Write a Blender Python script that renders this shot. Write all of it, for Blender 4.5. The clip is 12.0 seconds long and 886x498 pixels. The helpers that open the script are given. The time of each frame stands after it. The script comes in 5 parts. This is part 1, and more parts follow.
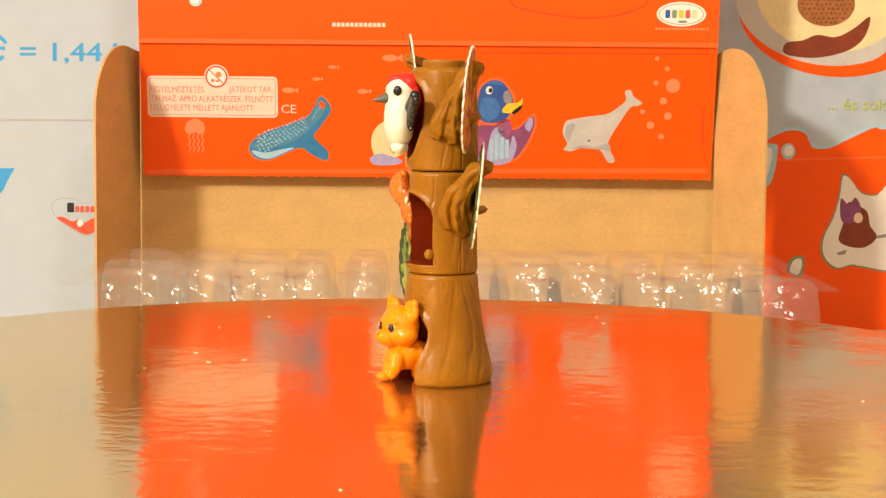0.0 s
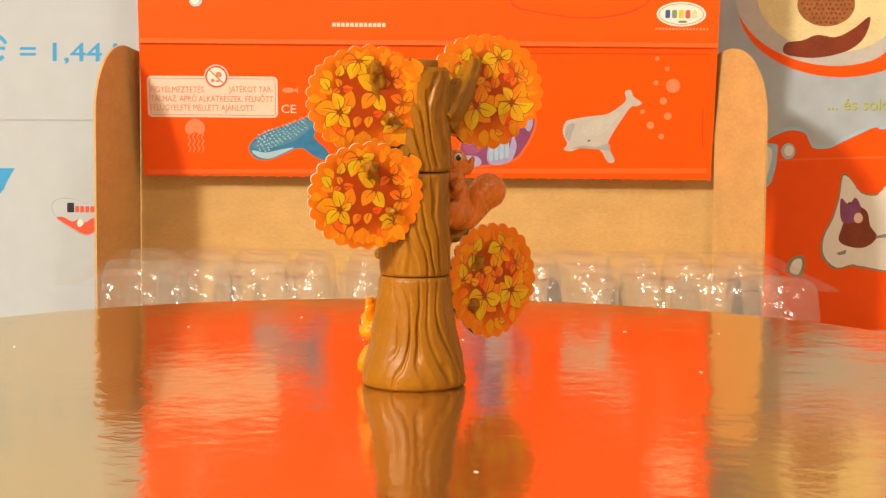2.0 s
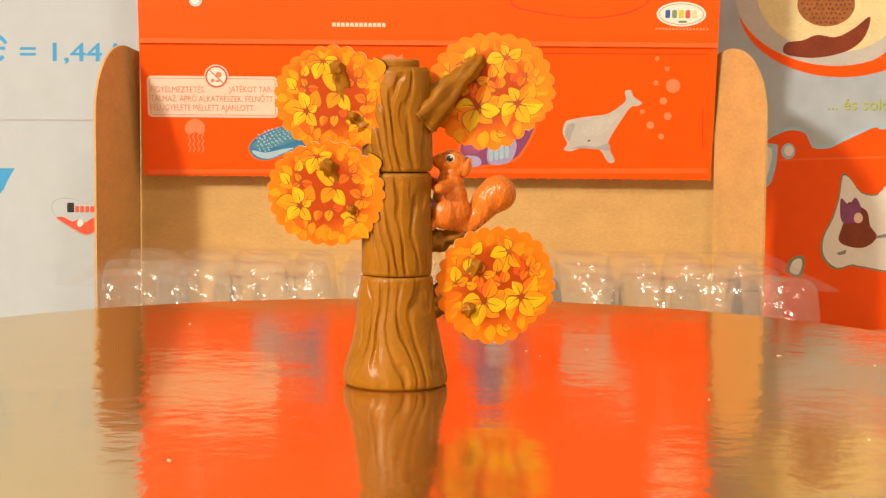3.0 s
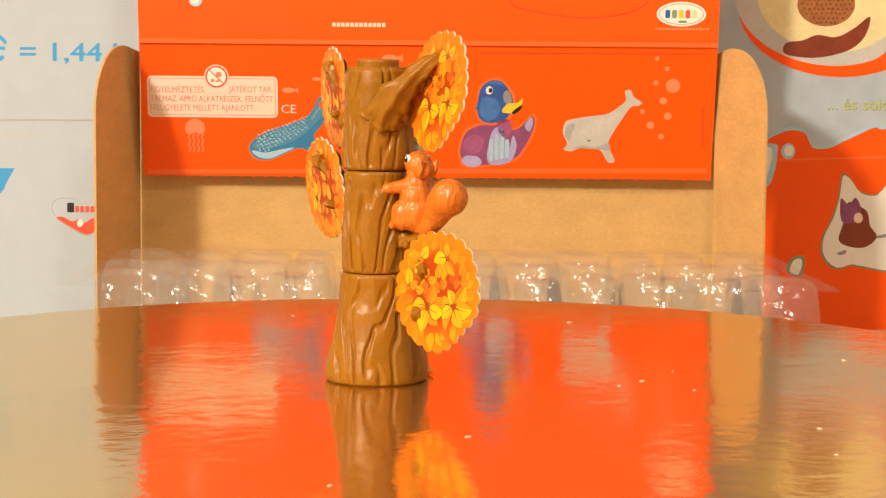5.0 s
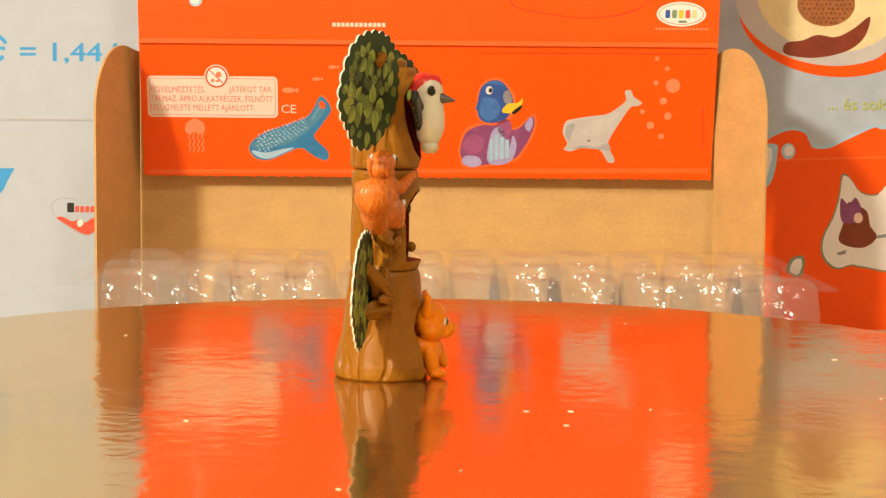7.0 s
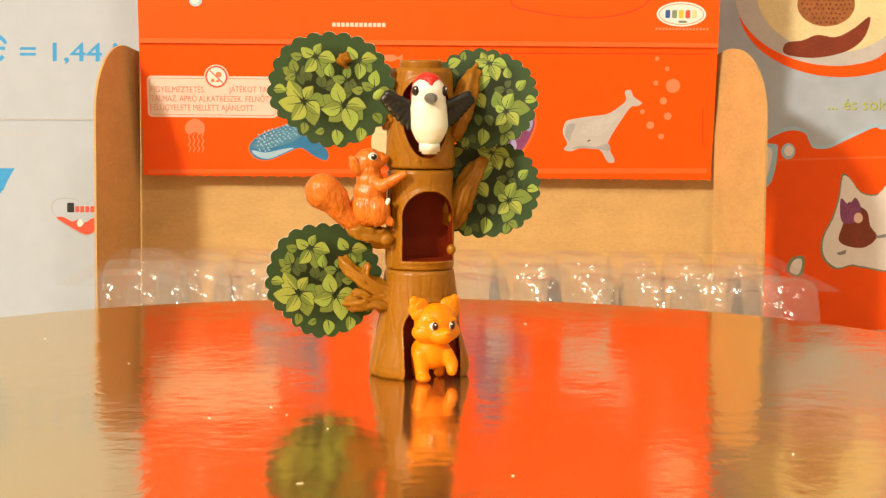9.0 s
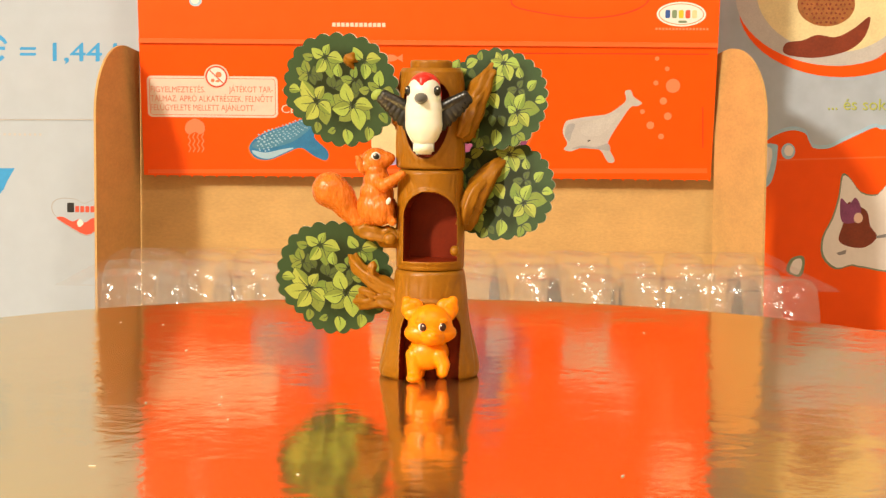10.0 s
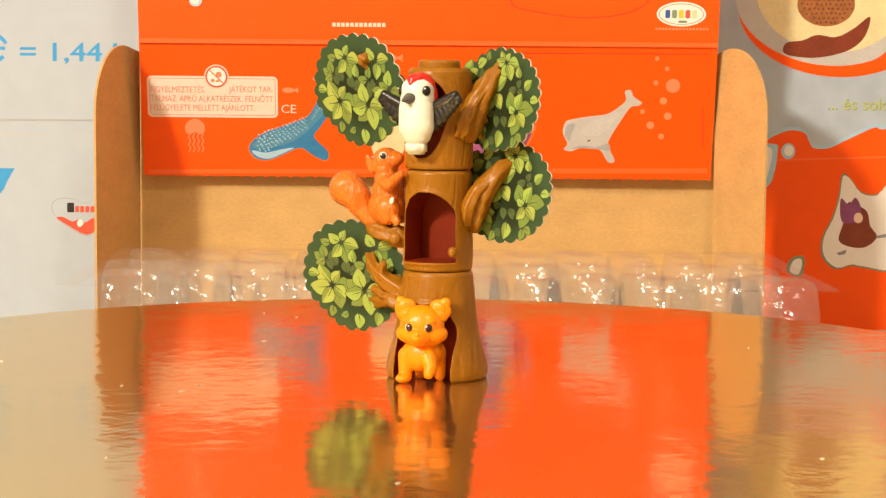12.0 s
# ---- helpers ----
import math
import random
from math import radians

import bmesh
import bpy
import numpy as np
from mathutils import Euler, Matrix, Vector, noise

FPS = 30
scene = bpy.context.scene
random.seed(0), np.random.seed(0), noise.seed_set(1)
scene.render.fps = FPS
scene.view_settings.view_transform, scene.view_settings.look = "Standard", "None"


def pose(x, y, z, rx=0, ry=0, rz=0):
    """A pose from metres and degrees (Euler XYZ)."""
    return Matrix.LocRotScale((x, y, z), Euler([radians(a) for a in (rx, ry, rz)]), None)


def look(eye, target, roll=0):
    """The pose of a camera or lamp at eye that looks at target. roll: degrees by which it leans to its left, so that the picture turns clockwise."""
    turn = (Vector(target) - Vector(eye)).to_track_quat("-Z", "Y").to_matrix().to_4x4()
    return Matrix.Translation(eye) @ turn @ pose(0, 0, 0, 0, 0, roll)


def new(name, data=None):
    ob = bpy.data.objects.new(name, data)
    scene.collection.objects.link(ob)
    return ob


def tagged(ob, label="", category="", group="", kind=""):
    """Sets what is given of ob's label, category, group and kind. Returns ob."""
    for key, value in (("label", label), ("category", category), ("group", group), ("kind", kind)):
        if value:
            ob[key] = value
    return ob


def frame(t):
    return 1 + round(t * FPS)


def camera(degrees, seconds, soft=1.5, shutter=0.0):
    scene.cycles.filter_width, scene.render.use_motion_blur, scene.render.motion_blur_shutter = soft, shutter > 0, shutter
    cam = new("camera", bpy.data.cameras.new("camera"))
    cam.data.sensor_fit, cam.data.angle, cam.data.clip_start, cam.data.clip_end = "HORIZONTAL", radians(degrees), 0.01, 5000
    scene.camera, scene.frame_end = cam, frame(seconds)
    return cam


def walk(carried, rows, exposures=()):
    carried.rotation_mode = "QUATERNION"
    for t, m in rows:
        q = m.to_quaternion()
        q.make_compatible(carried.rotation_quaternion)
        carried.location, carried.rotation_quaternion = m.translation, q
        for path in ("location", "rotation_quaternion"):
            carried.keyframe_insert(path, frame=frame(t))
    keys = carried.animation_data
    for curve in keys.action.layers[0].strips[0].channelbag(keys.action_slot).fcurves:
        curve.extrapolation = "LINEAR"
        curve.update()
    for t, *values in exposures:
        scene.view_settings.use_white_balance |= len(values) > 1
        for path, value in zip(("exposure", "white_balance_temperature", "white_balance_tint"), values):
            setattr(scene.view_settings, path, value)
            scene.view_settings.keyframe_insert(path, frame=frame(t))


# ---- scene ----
from mathutils import geometry

cam = camera(27.43, 12.0, soft=1.35)
EYE = Vector((0.0100, -0.5444, 0.0878))
AIM = Vector((0.0100, -0.5444 + math.cos(radians(5.19)), 0.0878 - math.sin(radians(5.19))))
walk(cam, [(0.0, look(EYE, AIM, 0.49)), (12.0, look(EYE, AIM, 0.49))], [(0.0, -0.03), (2.0, -0.09), (7.0, -0.09), (9.0, -0.02), (12.0, 0.0)])

# turn of the board, in degrees, second by second
TURN = [(0, 0), (0.5, -17.7), (1, -33.8), (1.5, -50.4), (2, -67.6), (2.5, -84.1), (3, -99.2), (3.2, -105),
        (4.8, -152.1), (5, -157.5), (5.5, -168.8), (6, -178.3), (6.5, -189.3), (7, -206.3), (7.2, -213.8),
        (8.8, -267.9), (9, -273.1), (9.5, -284.2), (10, -293.4), (10.5, -300.4), (11, -306.1), (11.5, -310.8), (12, -314)]
PIVOT = Vector((0.0002, -0.0070, 0))   # axis of the turntable
TREE_SPOT = (0.0097, -0.0022)          # trunk axis from the pivot at the start
FACING = 284.2                         # turn at which the toy faces the camera squarely

# ---------------------------------------------------------------- world and lamps
world = bpy.data.worlds.new("room_air")
scene.world = world
world.use_nodes = True
world.node_tree.nodes["Background"].inputs[0].default_value = (1.0, 0.9, 0.78, 1)
world.node_tree.nodes["Background"].inputs[1].default_value = 0.3


def area_lamp(name, at, target, size, watts, colour):
    data = bpy.data.lights.new(name, "AREA")
    data.shape, data.size, data.energy, data.color = "DISK", size, watts, colour
    ob = new(name, data)
    ob.matrix_world = look(at, target)
    return ob


area_lamp("room_lamp_key", (-1.80, -2.00, 1.51), (0, 0.25, 0.05), 0.30, 102, (1.0, 0.905, 0.735))
area_lamp("room_lamp_second", (0.42, -1.05, 1.30), (0, 0.25, 0.05), 0.18, 7, (1.0, 0.89, 0.72))


# ---------------------------------------------------------------- materials
def nodes_of(name):
    m = bpy.data.materials.new(name)
    m.use_nodes = True
    t = m.node_tree
    return m, t, t.nodes["Principled BSDF"]


def rgba(c):
    return (c[0], c[1], c[2], 1)


def surface(name, colour, rough=0.5, metal=0.0, vary=0.12, scale=40.0, bump=0.0, bump_scale=300.0, sss=0.0,
            coat=0.0, stretch=(1, 1, 1), spec=0.5, island=0.0):
    """Plain surface with two scales of colour variation, a rough grain and fine relief."""
    m, t, b = nodes_of(name)
    n, l = t.nodes, t.links
    co = n.new("ShaderNodeTexCoord")
    mp = n.new("ShaderNodeMapping")
    mp.inputs["Scale"].default_value = stretch
    l.new(co.outputs["Object"], mp.inputs[0])
    big = n.new("ShaderNodeTexNoise")
    big.inputs["Scale"].default_value, big.inputs["Detail"].default_value = scale, 3
    fine = n.new("ShaderNodeTexNoise")
    fine.inputs["Scale"].default_value, fine.inputs["Detail"].default_value = scale * 9, 4
    for x in (big, fine):
        l.new(mp.outputs[0], x.inputs["Vector"])
    add = n.new("ShaderNodeMath")
    add.operation = "ADD"
    l.new(big.outputs[0], add.inputs[0]), l.new(fine.outputs[0], add.inputs[1])
    ramp = n.new("ShaderNodeMapRange")
    ramp.inputs[1].default_value, ramp.inputs[2].default_value = 0.6, 1.4
    ramp.inputs[3].default_value, ramp.inputs[4].default_value = 1 - vary, 1 + vary
    l.new(add.outputs[0], ramp.inputs[0])
    hsv = n.new("ShaderNodeHueSaturation")
    hsv.inputs["Color"].default_value = rgba(colour)
    l.new(ramp.outputs[0], hsv.inputs["Value"])
    if island:
        geo = n.new("ShaderNodeNewGeometry")
        r2 = n.new("ShaderNodeMapRange")
        r2.inputs[3].default_value, r2.inputs[4].default_value = 0.5 - island, 0.5 + island
        l.new(geo.outputs["Random Per Island"], r2.inputs[0])
        l.new(r2.outputs[0], hsv.inputs["Hue"])
    l.new(hsv.outputs[0], b.inputs["Base Color"])
    rr = n.new("ShaderNodeMapRange")
    rr.inputs[3].default_value, rr.inputs[4].default_value = max(0.02, rough - 0.08), rough + 0.08
    l.new(fine.outputs[0], rr.inputs[0])
    l.new(rr.outputs[0], b.inputs["Roughness"])
    b.inputs["Metallic"].default_value = metal
    b.inputs["Specular IOR Level"].default_value = spec
    b.inputs["Coat Weight"].default_value = coat
    if sss:
        b.inputs["Subsurface Weight"].default_value = sss
        b.inputs["Subsurface Radius"].default_value = (0.003, 0.0012, 0.0004)
        b.inputs["Subsurface Scale"].default_value = 1.0
    if bump:
        g = n.new("ShaderNodeTexNoise")
        g.inputs["Scale"].default_value, g.inputs["Detail"].default_value = bump_scale, 3
        l.new(mp.outputs[0], g.inputs["Vector"])
        bp = n.new("ShaderNodeBump")
        bp.inputs["Strength"].default_value, bp.inputs["Distance"].default_value = bump, 0.001
        l.new(g.outputs[0], bp.inputs["Height"])
        l.new(bp.outputs[0], b.inputs["Normal"])
    return m


def clear_plastic():
    m, t, b = nodes_of("clear_plastic")
    n, l = t.nodes, t.links
    n.remove(b)
    tr = n.new("ShaderNodeBsdfTransparent")
    tr.inputs[0].default_value = (0.99, 0.99, 0.985, 1)
    gl = n.new("ShaderNodeBsdfGlossy")
    gl.inputs["Roughness"].default_value = 0.16
    fr = n.new("ShaderNodeFresnel")
    fr.inputs[0].default_value = 1.33
    co = n.new("ShaderNodeTexCoord")
    nz = n.new("ShaderNodeTexNoise")
    nz.inputs["Scale"].default_value, nz.inputs["Detail"].default_value = 120, 2
    l.new(co.outputs["Object"], nz.inputs["Vector"])
    bp = n.new("ShaderNodeBump")
    bp.inputs["Strength"].default_value, bp.inputs["Distance"].default_value = 1.0, 0.0032
    l.new(nz.outputs[0], bp.inputs["Height"])
    l.new(bp.outputs[0], gl.inputs["Normal"])
    mix = n.new("ShaderNodeMixShader")
    thin = n.new("ShaderNodeMath")
    thin.operation = "MULTIPLY"
    thin.inputs[1].default_value = 0.6
    l.new(fr.outputs[0], thin.inputs[0])
    low = n.new("ShaderNodeMath")
    low.operation = "MAXIMUM"
    low.inputs[1].default_value = 0.045
    high = n.new("ShaderNodeMath")
    high.operation = "MINIMUM"
    high.inputs[1].default_value = 0.11
    l.new(thin.outputs[0], low.inputs[0]), l.new(low.outputs[0], high.inputs[0])
    l.new(high.outputs[0], mix.inputs[0]), l.new(tr.outputs[0], mix.inputs[1]), l.new(gl.outputs[0], mix.inputs[2])
    # faint surface haze, lit from either side
    haze = n.new("ShaderNodeBsdfTranslucent")
    haze.inputs[0].default_value = (0.93, 0.92, 0.90, 1)
    white = n.new("ShaderNodeBsdfDiffuse")
    white.inputs[0].default_value = (0.93, 0.92, 0.90, 1)
    both = n.new("ShaderNodeMixShader")
    l.new(haze.outputs[0], both.inputs[1]), l.new(white.outputs[0], both.inputs[2])
    milky = n.new("ShaderNodeMixShader")
    milky.inputs[0].default_value = 0.065
    l.new(mix.outputs[0], milky.inputs[1]), l.new(both.outputs[0], milky.inputs[2])
    l.new(milky.outputs[0], n["Material Output"].inputs[0])
    return m


def gold_foil():
    """Gold laminated cake board: foil with fine rolling lines and faint waves."""
    m, t, b = nodes_of("gold_foil")
    n, l = t.nodes, t.links
    b.inputs["Metallic"].default_value = 1.0
    co = n.new("ShaderNodeTexCoord")
    big = n.new("ShaderNodeTexNoise")
    big.inputs["Scale"].default_value, big.inputs["Detail"].default_value = 14, 3
    l.new(co.outputs["Object"], big.inputs["Vector"])
    ramp = n.new("ShaderNodeMapRange")
    ramp.inputs[3].default_value, ramp.inputs[4].default_value = 0.92, 1.06
    l.new(big.outputs[0], ramp.inputs[0])
    hsv = n.new("ShaderNodeHueSaturation")
    hsv.inputs["Color"].default_value = (0.78, 0.565, 0.225, 1)
    l.new(ramp.outputs[0], hsv.inputs["Value"])
    l.new(hsv.outputs[0], b.inputs["Base Color"])
    rr = n.new("ShaderNodeMapRange")
    rr.inputs[3].default_value, rr.inputs[4].default_value = 0.06, 0.13
    l.new(big.outputs[0], rr.inputs[0])
    l.new(rr.outputs[0], b.inputs["Roughness"])
    fine = n.new("ShaderNodeTexNoise")
    fine.inputs["Scale"].default_value, fine.inputs["Detail"].default_value = 160, 4
    wave = n.new("ShaderNodeTexNoise")
    wave.inputs["Scale"].default_value, wave.inputs["Detail"].default_value = 28, 2
    for x in (fine, wave):
        l.new(co.outputs["Object"], x.inputs["Vector"])
    b1 = n.new("ShaderNodeBump")
    b1.inputs["Strength"].default_value, b1.inputs["Distance"].default_value = 0.40, 0.0003
    b2 = n.new("ShaderNodeBump")
    b2.inputs["Strength"].default_value, b2.inputs["Distance"].default_value = 0.4, 0.0008
    l.new(wave.outputs[0], b2.inputs["Height"])
    l.new(fine.outputs[0], b1.inputs["Height"])
    l.new(b2.outputs[0], b1.inputs["Normal"])
    l.new(b1.outputs[0], b.inputs["Normal"])
    # dull lacquer lobe over the foil
    dull = n.new("ShaderNodeBsdfGlossy")
    dull.inputs["Color"].default_value = (0.78, 0.57, 0.22, 1)
    dull.inputs["Roughness"].default_value = 0.48
    mix = n.new("ShaderNodeMixShader")
    mix.inputs[0].default_value = 0.19
    l.new(b.outputs[0], mix.inputs[1]), l.new(dull.outputs[0], mix.inputs[2])
    l.new(mix.outputs[0], n["Material Output"].inputs[0])
    return m


GOLD = gold_foil()
CLEAR = clear_plastic()
RED = surface("red_printed_card", (0.96, 0.097, 0.0012), 0.45, vary=0.05, scale=12, bump=0.05, bump_scale=500, spec=0.25)
KRAFT = surface("kraft_card", (0.61, 0.365, 0.132), 0.8, vary=0.13, scale=45, bump=0.15, bump_scale=700, stretch=(1, 1, 2))
WHITE_CARD = surface("white_printed_card", (0.47, 0.53, 0.61), 0.4, vary=0.05, scale=9, bump=0.1, bump_scale=60)
PICTURE_CARD = surface("blue_white_printed_card", (0.43, 0.49, 0.57), 0.4, vary=0.14, scale=9)
CORE = surface("white_card_core", (0.80, 0.74, 0.64), 0.8)
INK_WHITE = surface("white_ink", (0.85, 0.80, 0.76), 0.45, vary=0.04)
INK_PALE = surface("pale_peach_ink", (0.88, 0.62, 0.50), 0.45, vary=0.04)
INK_FAINT = surface("faint_orange_ink", (0.95, 0.14, 0.02), 0.45, vary=0.05)
INK_FAINT2 = surface("soft_orange_ink", (0.95, 0.25, 0.11), 0.45, vary=0.05)
INK_DARKRED = surface("dark_red_ink", (0.70, 0.03, 0.004), 0.45, vary=0.05)
INK_REDTEXT = surface("red_text_ink", (0.75, 0.09, 0.04), 0.5, vary=0.03)
INK_BLUE = surface("sky_blue_ink", (0.04, 0.34, 0.72), 0.45, vary=0.08)
INK_BLUE2 = surface("steel_blue_ink", (0.03, 0.20, 0.42), 0.45, vary=0.2, scale=200)
INK_FIELD = surface("warm_white_ink", (0.84, 0.66, 0.55), 0.45, vary=0.05)
INK_LIGHTGREY = surface("light_grey_ink", (0.58, 0.55, 0.53), 0.45, vary=0.16, scale=120)
INK_SOFTTEXT = surface("soft_red_text_ink", (0.84, 0.33, 0.22), 0.5, vary=0.03)
INK_SHADE_PINK = surface("mauve_ink", (0.36, 0.09, 0.22), 0.45, vary=0.3, scale=160)
INK_SHARK = surface("shark_blue_ink", (0.075, 0.25, 0.40), 0.45, vary=0.2, scale=150)
INK_SOFTGREY = surface("soft_grey_ink", (0.40, 0.39, 0.40), 0.45, vary=0.15, scale=120)
INK_PALEBLUE = surface("pale_blue_ink", (0.38, 0.58, 0.72), 0.45, vary=0.1)
INK_NAVY = surface("deep_blue_ink", (0.030, 0.095, 0.36), 0.45, vary=0.25, scale=160)
INK_BRIGHTBLUE = surface("bright_blue_ink", (0.055, 0.17, 0.46), 0.45, vary=0.3, scale=130)
INK_PURPLE = surface("purple_ink", (0.26, 0.065, 0.18), 0.45, vary=0.3, scale=160)
INK_LILAC = surface("lilac_ink", (0.40, 0.36, 0.62), 0.45, vary=0.2, scale=160)
INK_YELLOW = surface("yellow_ink", (0.85, 0.55, 0.03), 0.45, vary=0.05)
INK_CREAM = surface("cream_ink", (0.80, 0.66, 0.36), 0.45, vary=0.12, scale=100)
INK_GREY = surface("grey_ink", (0.55, 0.52, 0.50), 0.45, vary=0.12, scale=120)
INK_MIDGREY = surface("slate_ink", (0.28, 0.27, 0.28), 0.45, vary=0.12, scale=120)
INK_BLACK = surface("black_ink", (0.015, 0.013, 0.012), 0.45)
INK_CHOC = surface("chocolate_ink", (0.22, 0.035, 0.012), 0.4, vary=0.25, scale=90)
INK_NUT = surface("nut_brown_ink", (0.34, 0.12, 0.03), 0.5, vary=0.4, scale=260)
INK_GREEN = surface("dull_green_ink", (0.20, 0.27, 0.16), 0.5, vary=0.2)
INK_LIME = surface("lime_ink", (0.52, 0.55, 0.10), 0.45, vary=0.05)
BROWN = surface("brown_toy_plastic", (0.315, 0.120, 0.005), 0.36, vary=0.12, scale=90, sss=0.04, bump=0.08, bump_scale=900, spec=0.3)
# maroon stands in for shade and red light through plastic inside the hollows
HOLLOW_SHADE = surface("maroon_hollow_shade", (0.19, 0.017, 0.002), 0.5, vary=0.15, scale=120, spec=0.15)
ORANGE = surface("amber_toy_plastic", (0.98, 0.275, 0.0015), 0.33, vary=0.05, scale=120, sss=0.2, spec=0.35)
RUST = surface("rust_toy_plastic", (0.67, 0.165, 0.014), 0.27, vary=0.16, scale=160, sss=0.04, bump=0.8, bump_scale=620, stretch=(1, 1, 0.35))
TOY_WHITE = surface("white_toy_plastic", (0.84, 0.80, 0.68), 0.32, vary=0.04, sss=0.1)
TOY_BLACK = surface("black_toy_plastic", (0.012, 0.010, 0.009), 0.30, vary=0.1)
TOY_GREY = surface("grey_toy_plastic", (0.12, 0.11, 0.10), 0.35, vary=0.1)
TOY_RED = surface("red_toy_paint", (0.75, 0.025, 0.015), 0.32, vary=0.05)
EYE_WHITE = surface("eye_white_paint", (0.85, 0.80, 0.76), 0.3)
EYE_BROWN = surface("eye_brown_paint", (0.050, 0.014, 0.012), 0.3)
LEAF_G1 = surface("light_leaf_green_print", (0.32, 0.39, 0.078), 0.4, vary=0.14, scale=200, island=0.02, spec=0.15)
LEAF_G2 = surface("mid_leaf_green_print", (0.18, 0.24, 0.05), 0.4, vary=0.14, scale=200, island=0.02, spec=0.15)
LEAF_G3 = surface("shade_leaf_green_print", (0.085, 0.115, 0.035), 0.4, vary=0.14, scale=200, spec=0.15)
LEAF_O1 = surface("yellow_leaf_print", (0.72, 0.40, 0.012), 0.4, vary=0.1, scale=200, island=0.015, spec=0.15)
LEAF_O2 = surface("orange_leaf_print", (0.80, 0.17, 0.010), 0.4, vary=0.12, scale=200, island=0.02, spec=0.15)
LEAF_O3 = surface("gold_leaf_print", (0.80, 0.26, 0.010), 0.4, vary=0.12, scale=200, island=0.015, spec=0.15)
LEAF_LINE = surface("leaf_outline_print", (0.20, 0.045, 0.004), 0.45)
LEAF_LINE_G = surface("leaf_outline_green_print", (0.022, 0.036, 0.012), 0.45)


def round_print(name, middle, rim, inner, outer):
    """Printed card whose ink runs from one colour in the middle to another at the rim (radii in metres)."""
    m, t, b = nodes_of(name)
    n, l = t.nodes, t.links
    co = n.new("ShaderNodeTexCoord")
    flat = n.new("ShaderNodeVectorMath")
    flat.operation = "MULTIPLY"
    flat.inputs[1].default_value = (1, 0, 1)
    l.new(co.outputs["Object"], flat.inputs[0])
    far = n.new("ShaderNodeVectorMath")
    far.operation = "LENGTH"
    l.new(flat.outputs[0], far.inputs[0])
    nz = n.new("ShaderNodeTexNoise")
    nz.inputs["Scale"].default_value, nz.inputs["Detail"].default_value = 170, 3
    l.new(co.outputs["Object"], nz.inputs["Vector"])
    push = n.new("ShaderNodeMath")
    push.operation = "MULTIPLY_ADD"
    push.inputs[1].default_value = 0.008
    l.new(nz.outputs[0], push.inputs[0]), l.new(far.outputs["Value"], push.inputs[2])
    mr = n.new("ShaderNodeMapRange")
    mr.interpolation_type = "SMOOTHSTEP"
    mr.inputs[1].default_value, mr.inputs[2].default_value = inner + 0.004, outer + 0.004
    l.new(push.outputs[0], mr.inputs[0])
    mix = n.new("ShaderNodeMix")
    mix.data_type = "RGBA"
    for i in mix.inputs:
        if i.type == "RGBA":
            i.default_value = rgba(middle) if i.name == "A" else rgba(rim)
    l.new(mr.outputs[0], mix.inputs[0])
    l.new([o for o in mix.outputs if o.type == "RGBA"][0], b.inputs["Base Color"])
    b.inputs["Roughness"].default_value = 0.5
    b.inputs["Specular IOR Level"].default_value = 0.15
    return m


CROWN_GREEN = round_print("dark_green_print", (0.019, 0.026, 0.009), (0.042, 0.076, 0.030), 0.007, 0.016)
CROWN_ORANGE = round_print("orange_print", (0.42, 0.050, 0.004), (0.82, 0.19, 0.006), 0.008, 0.0165)
PAINT = surface("cream_wall_paint", (0.72, 0.66, 0.56), 0.8, vary=0.05, scale=3, bump=0.05)
TABLE = surface("pale_table_wood", (0.55, 0.42, 0.28), 0.5, vary=0.15, scale=6, stretch=(1, 12, 1))
DUST = surface("white_dust", (0.85, 0.80, 0.72), 0.7)


# ---------------------------------------------------------------- mesh helpers
def mesh_of(name, verts, faces, mats, index=None, smooth=True):
    me = bpy.data.meshes.new(name)
    me.from_pydata([tuple(map(float, v)) for v in verts], [], faces)
    for m in mats:
        me.materials.append(m)
    if index is not None:
        me.polygons.foreach_set("material_index", index)
    me.polygons.foreach_set("use_smooth", [smooth] * len(me.polygons))
    me.update()
    return me


def part(name, data, parent=None, label="", at=None):
    """Links a mesh as ONE object under a thing or a part."""
    ob = new(name, data)
    if parent is not None:
        ob.parent = parent
    if at is not None:
        ob.matrix_basis = at
    if label:
        tagged(ob, label)
    return ob


def from_bm(name, bm, mats, smooth=True):
    bmesh.ops.recalc_face_normals(bm, faces=bm.faces)
    me = bpy.data.meshes.new(name)
    bm.to_mesh(me)
    bm.free()
    for m in (mats if isinstance(mats, (list, tuple)) else [mats]):
        me.materials.append(m)
    me.polygons.foreach_set("use_smooth", [smooth] * len(me.polygons))
    return me


def plate(outline, thick, y=0.0):
    """bmesh of an outline in the x-z plane, from y to y - thick (towards the viewer)."""
    bm = bmesh.new()
    f = bm.faces.new([bm.verts.new((p[0], y, p[1])) for p in outline])
    ext = bmesh.ops.extrude_face_region(bm, geom=[f])
    bmesh.ops.translate(bm, vec=(0, -thick, 0), verts=[v for v in ext["geom"] if isinstance(v, bmesh.types.BMVert)])
    return bm


def rounded_rect(x0, z0, x1, z1, r, seg=5):
    out = []
    for cx, cz, a0 in ((x1 - r, z0 + r, -90), (x1 - r, z1 - r, 0), (x0 + r, z1 - r, 90), (x0 + r, z0 + r, 180)):
        for i in range(seg + 1):
            a = radians(a0 + 90 * i / seg)
            out.append((cx + r * math.cos(a), cz + r * math.sin(a)))
    return out


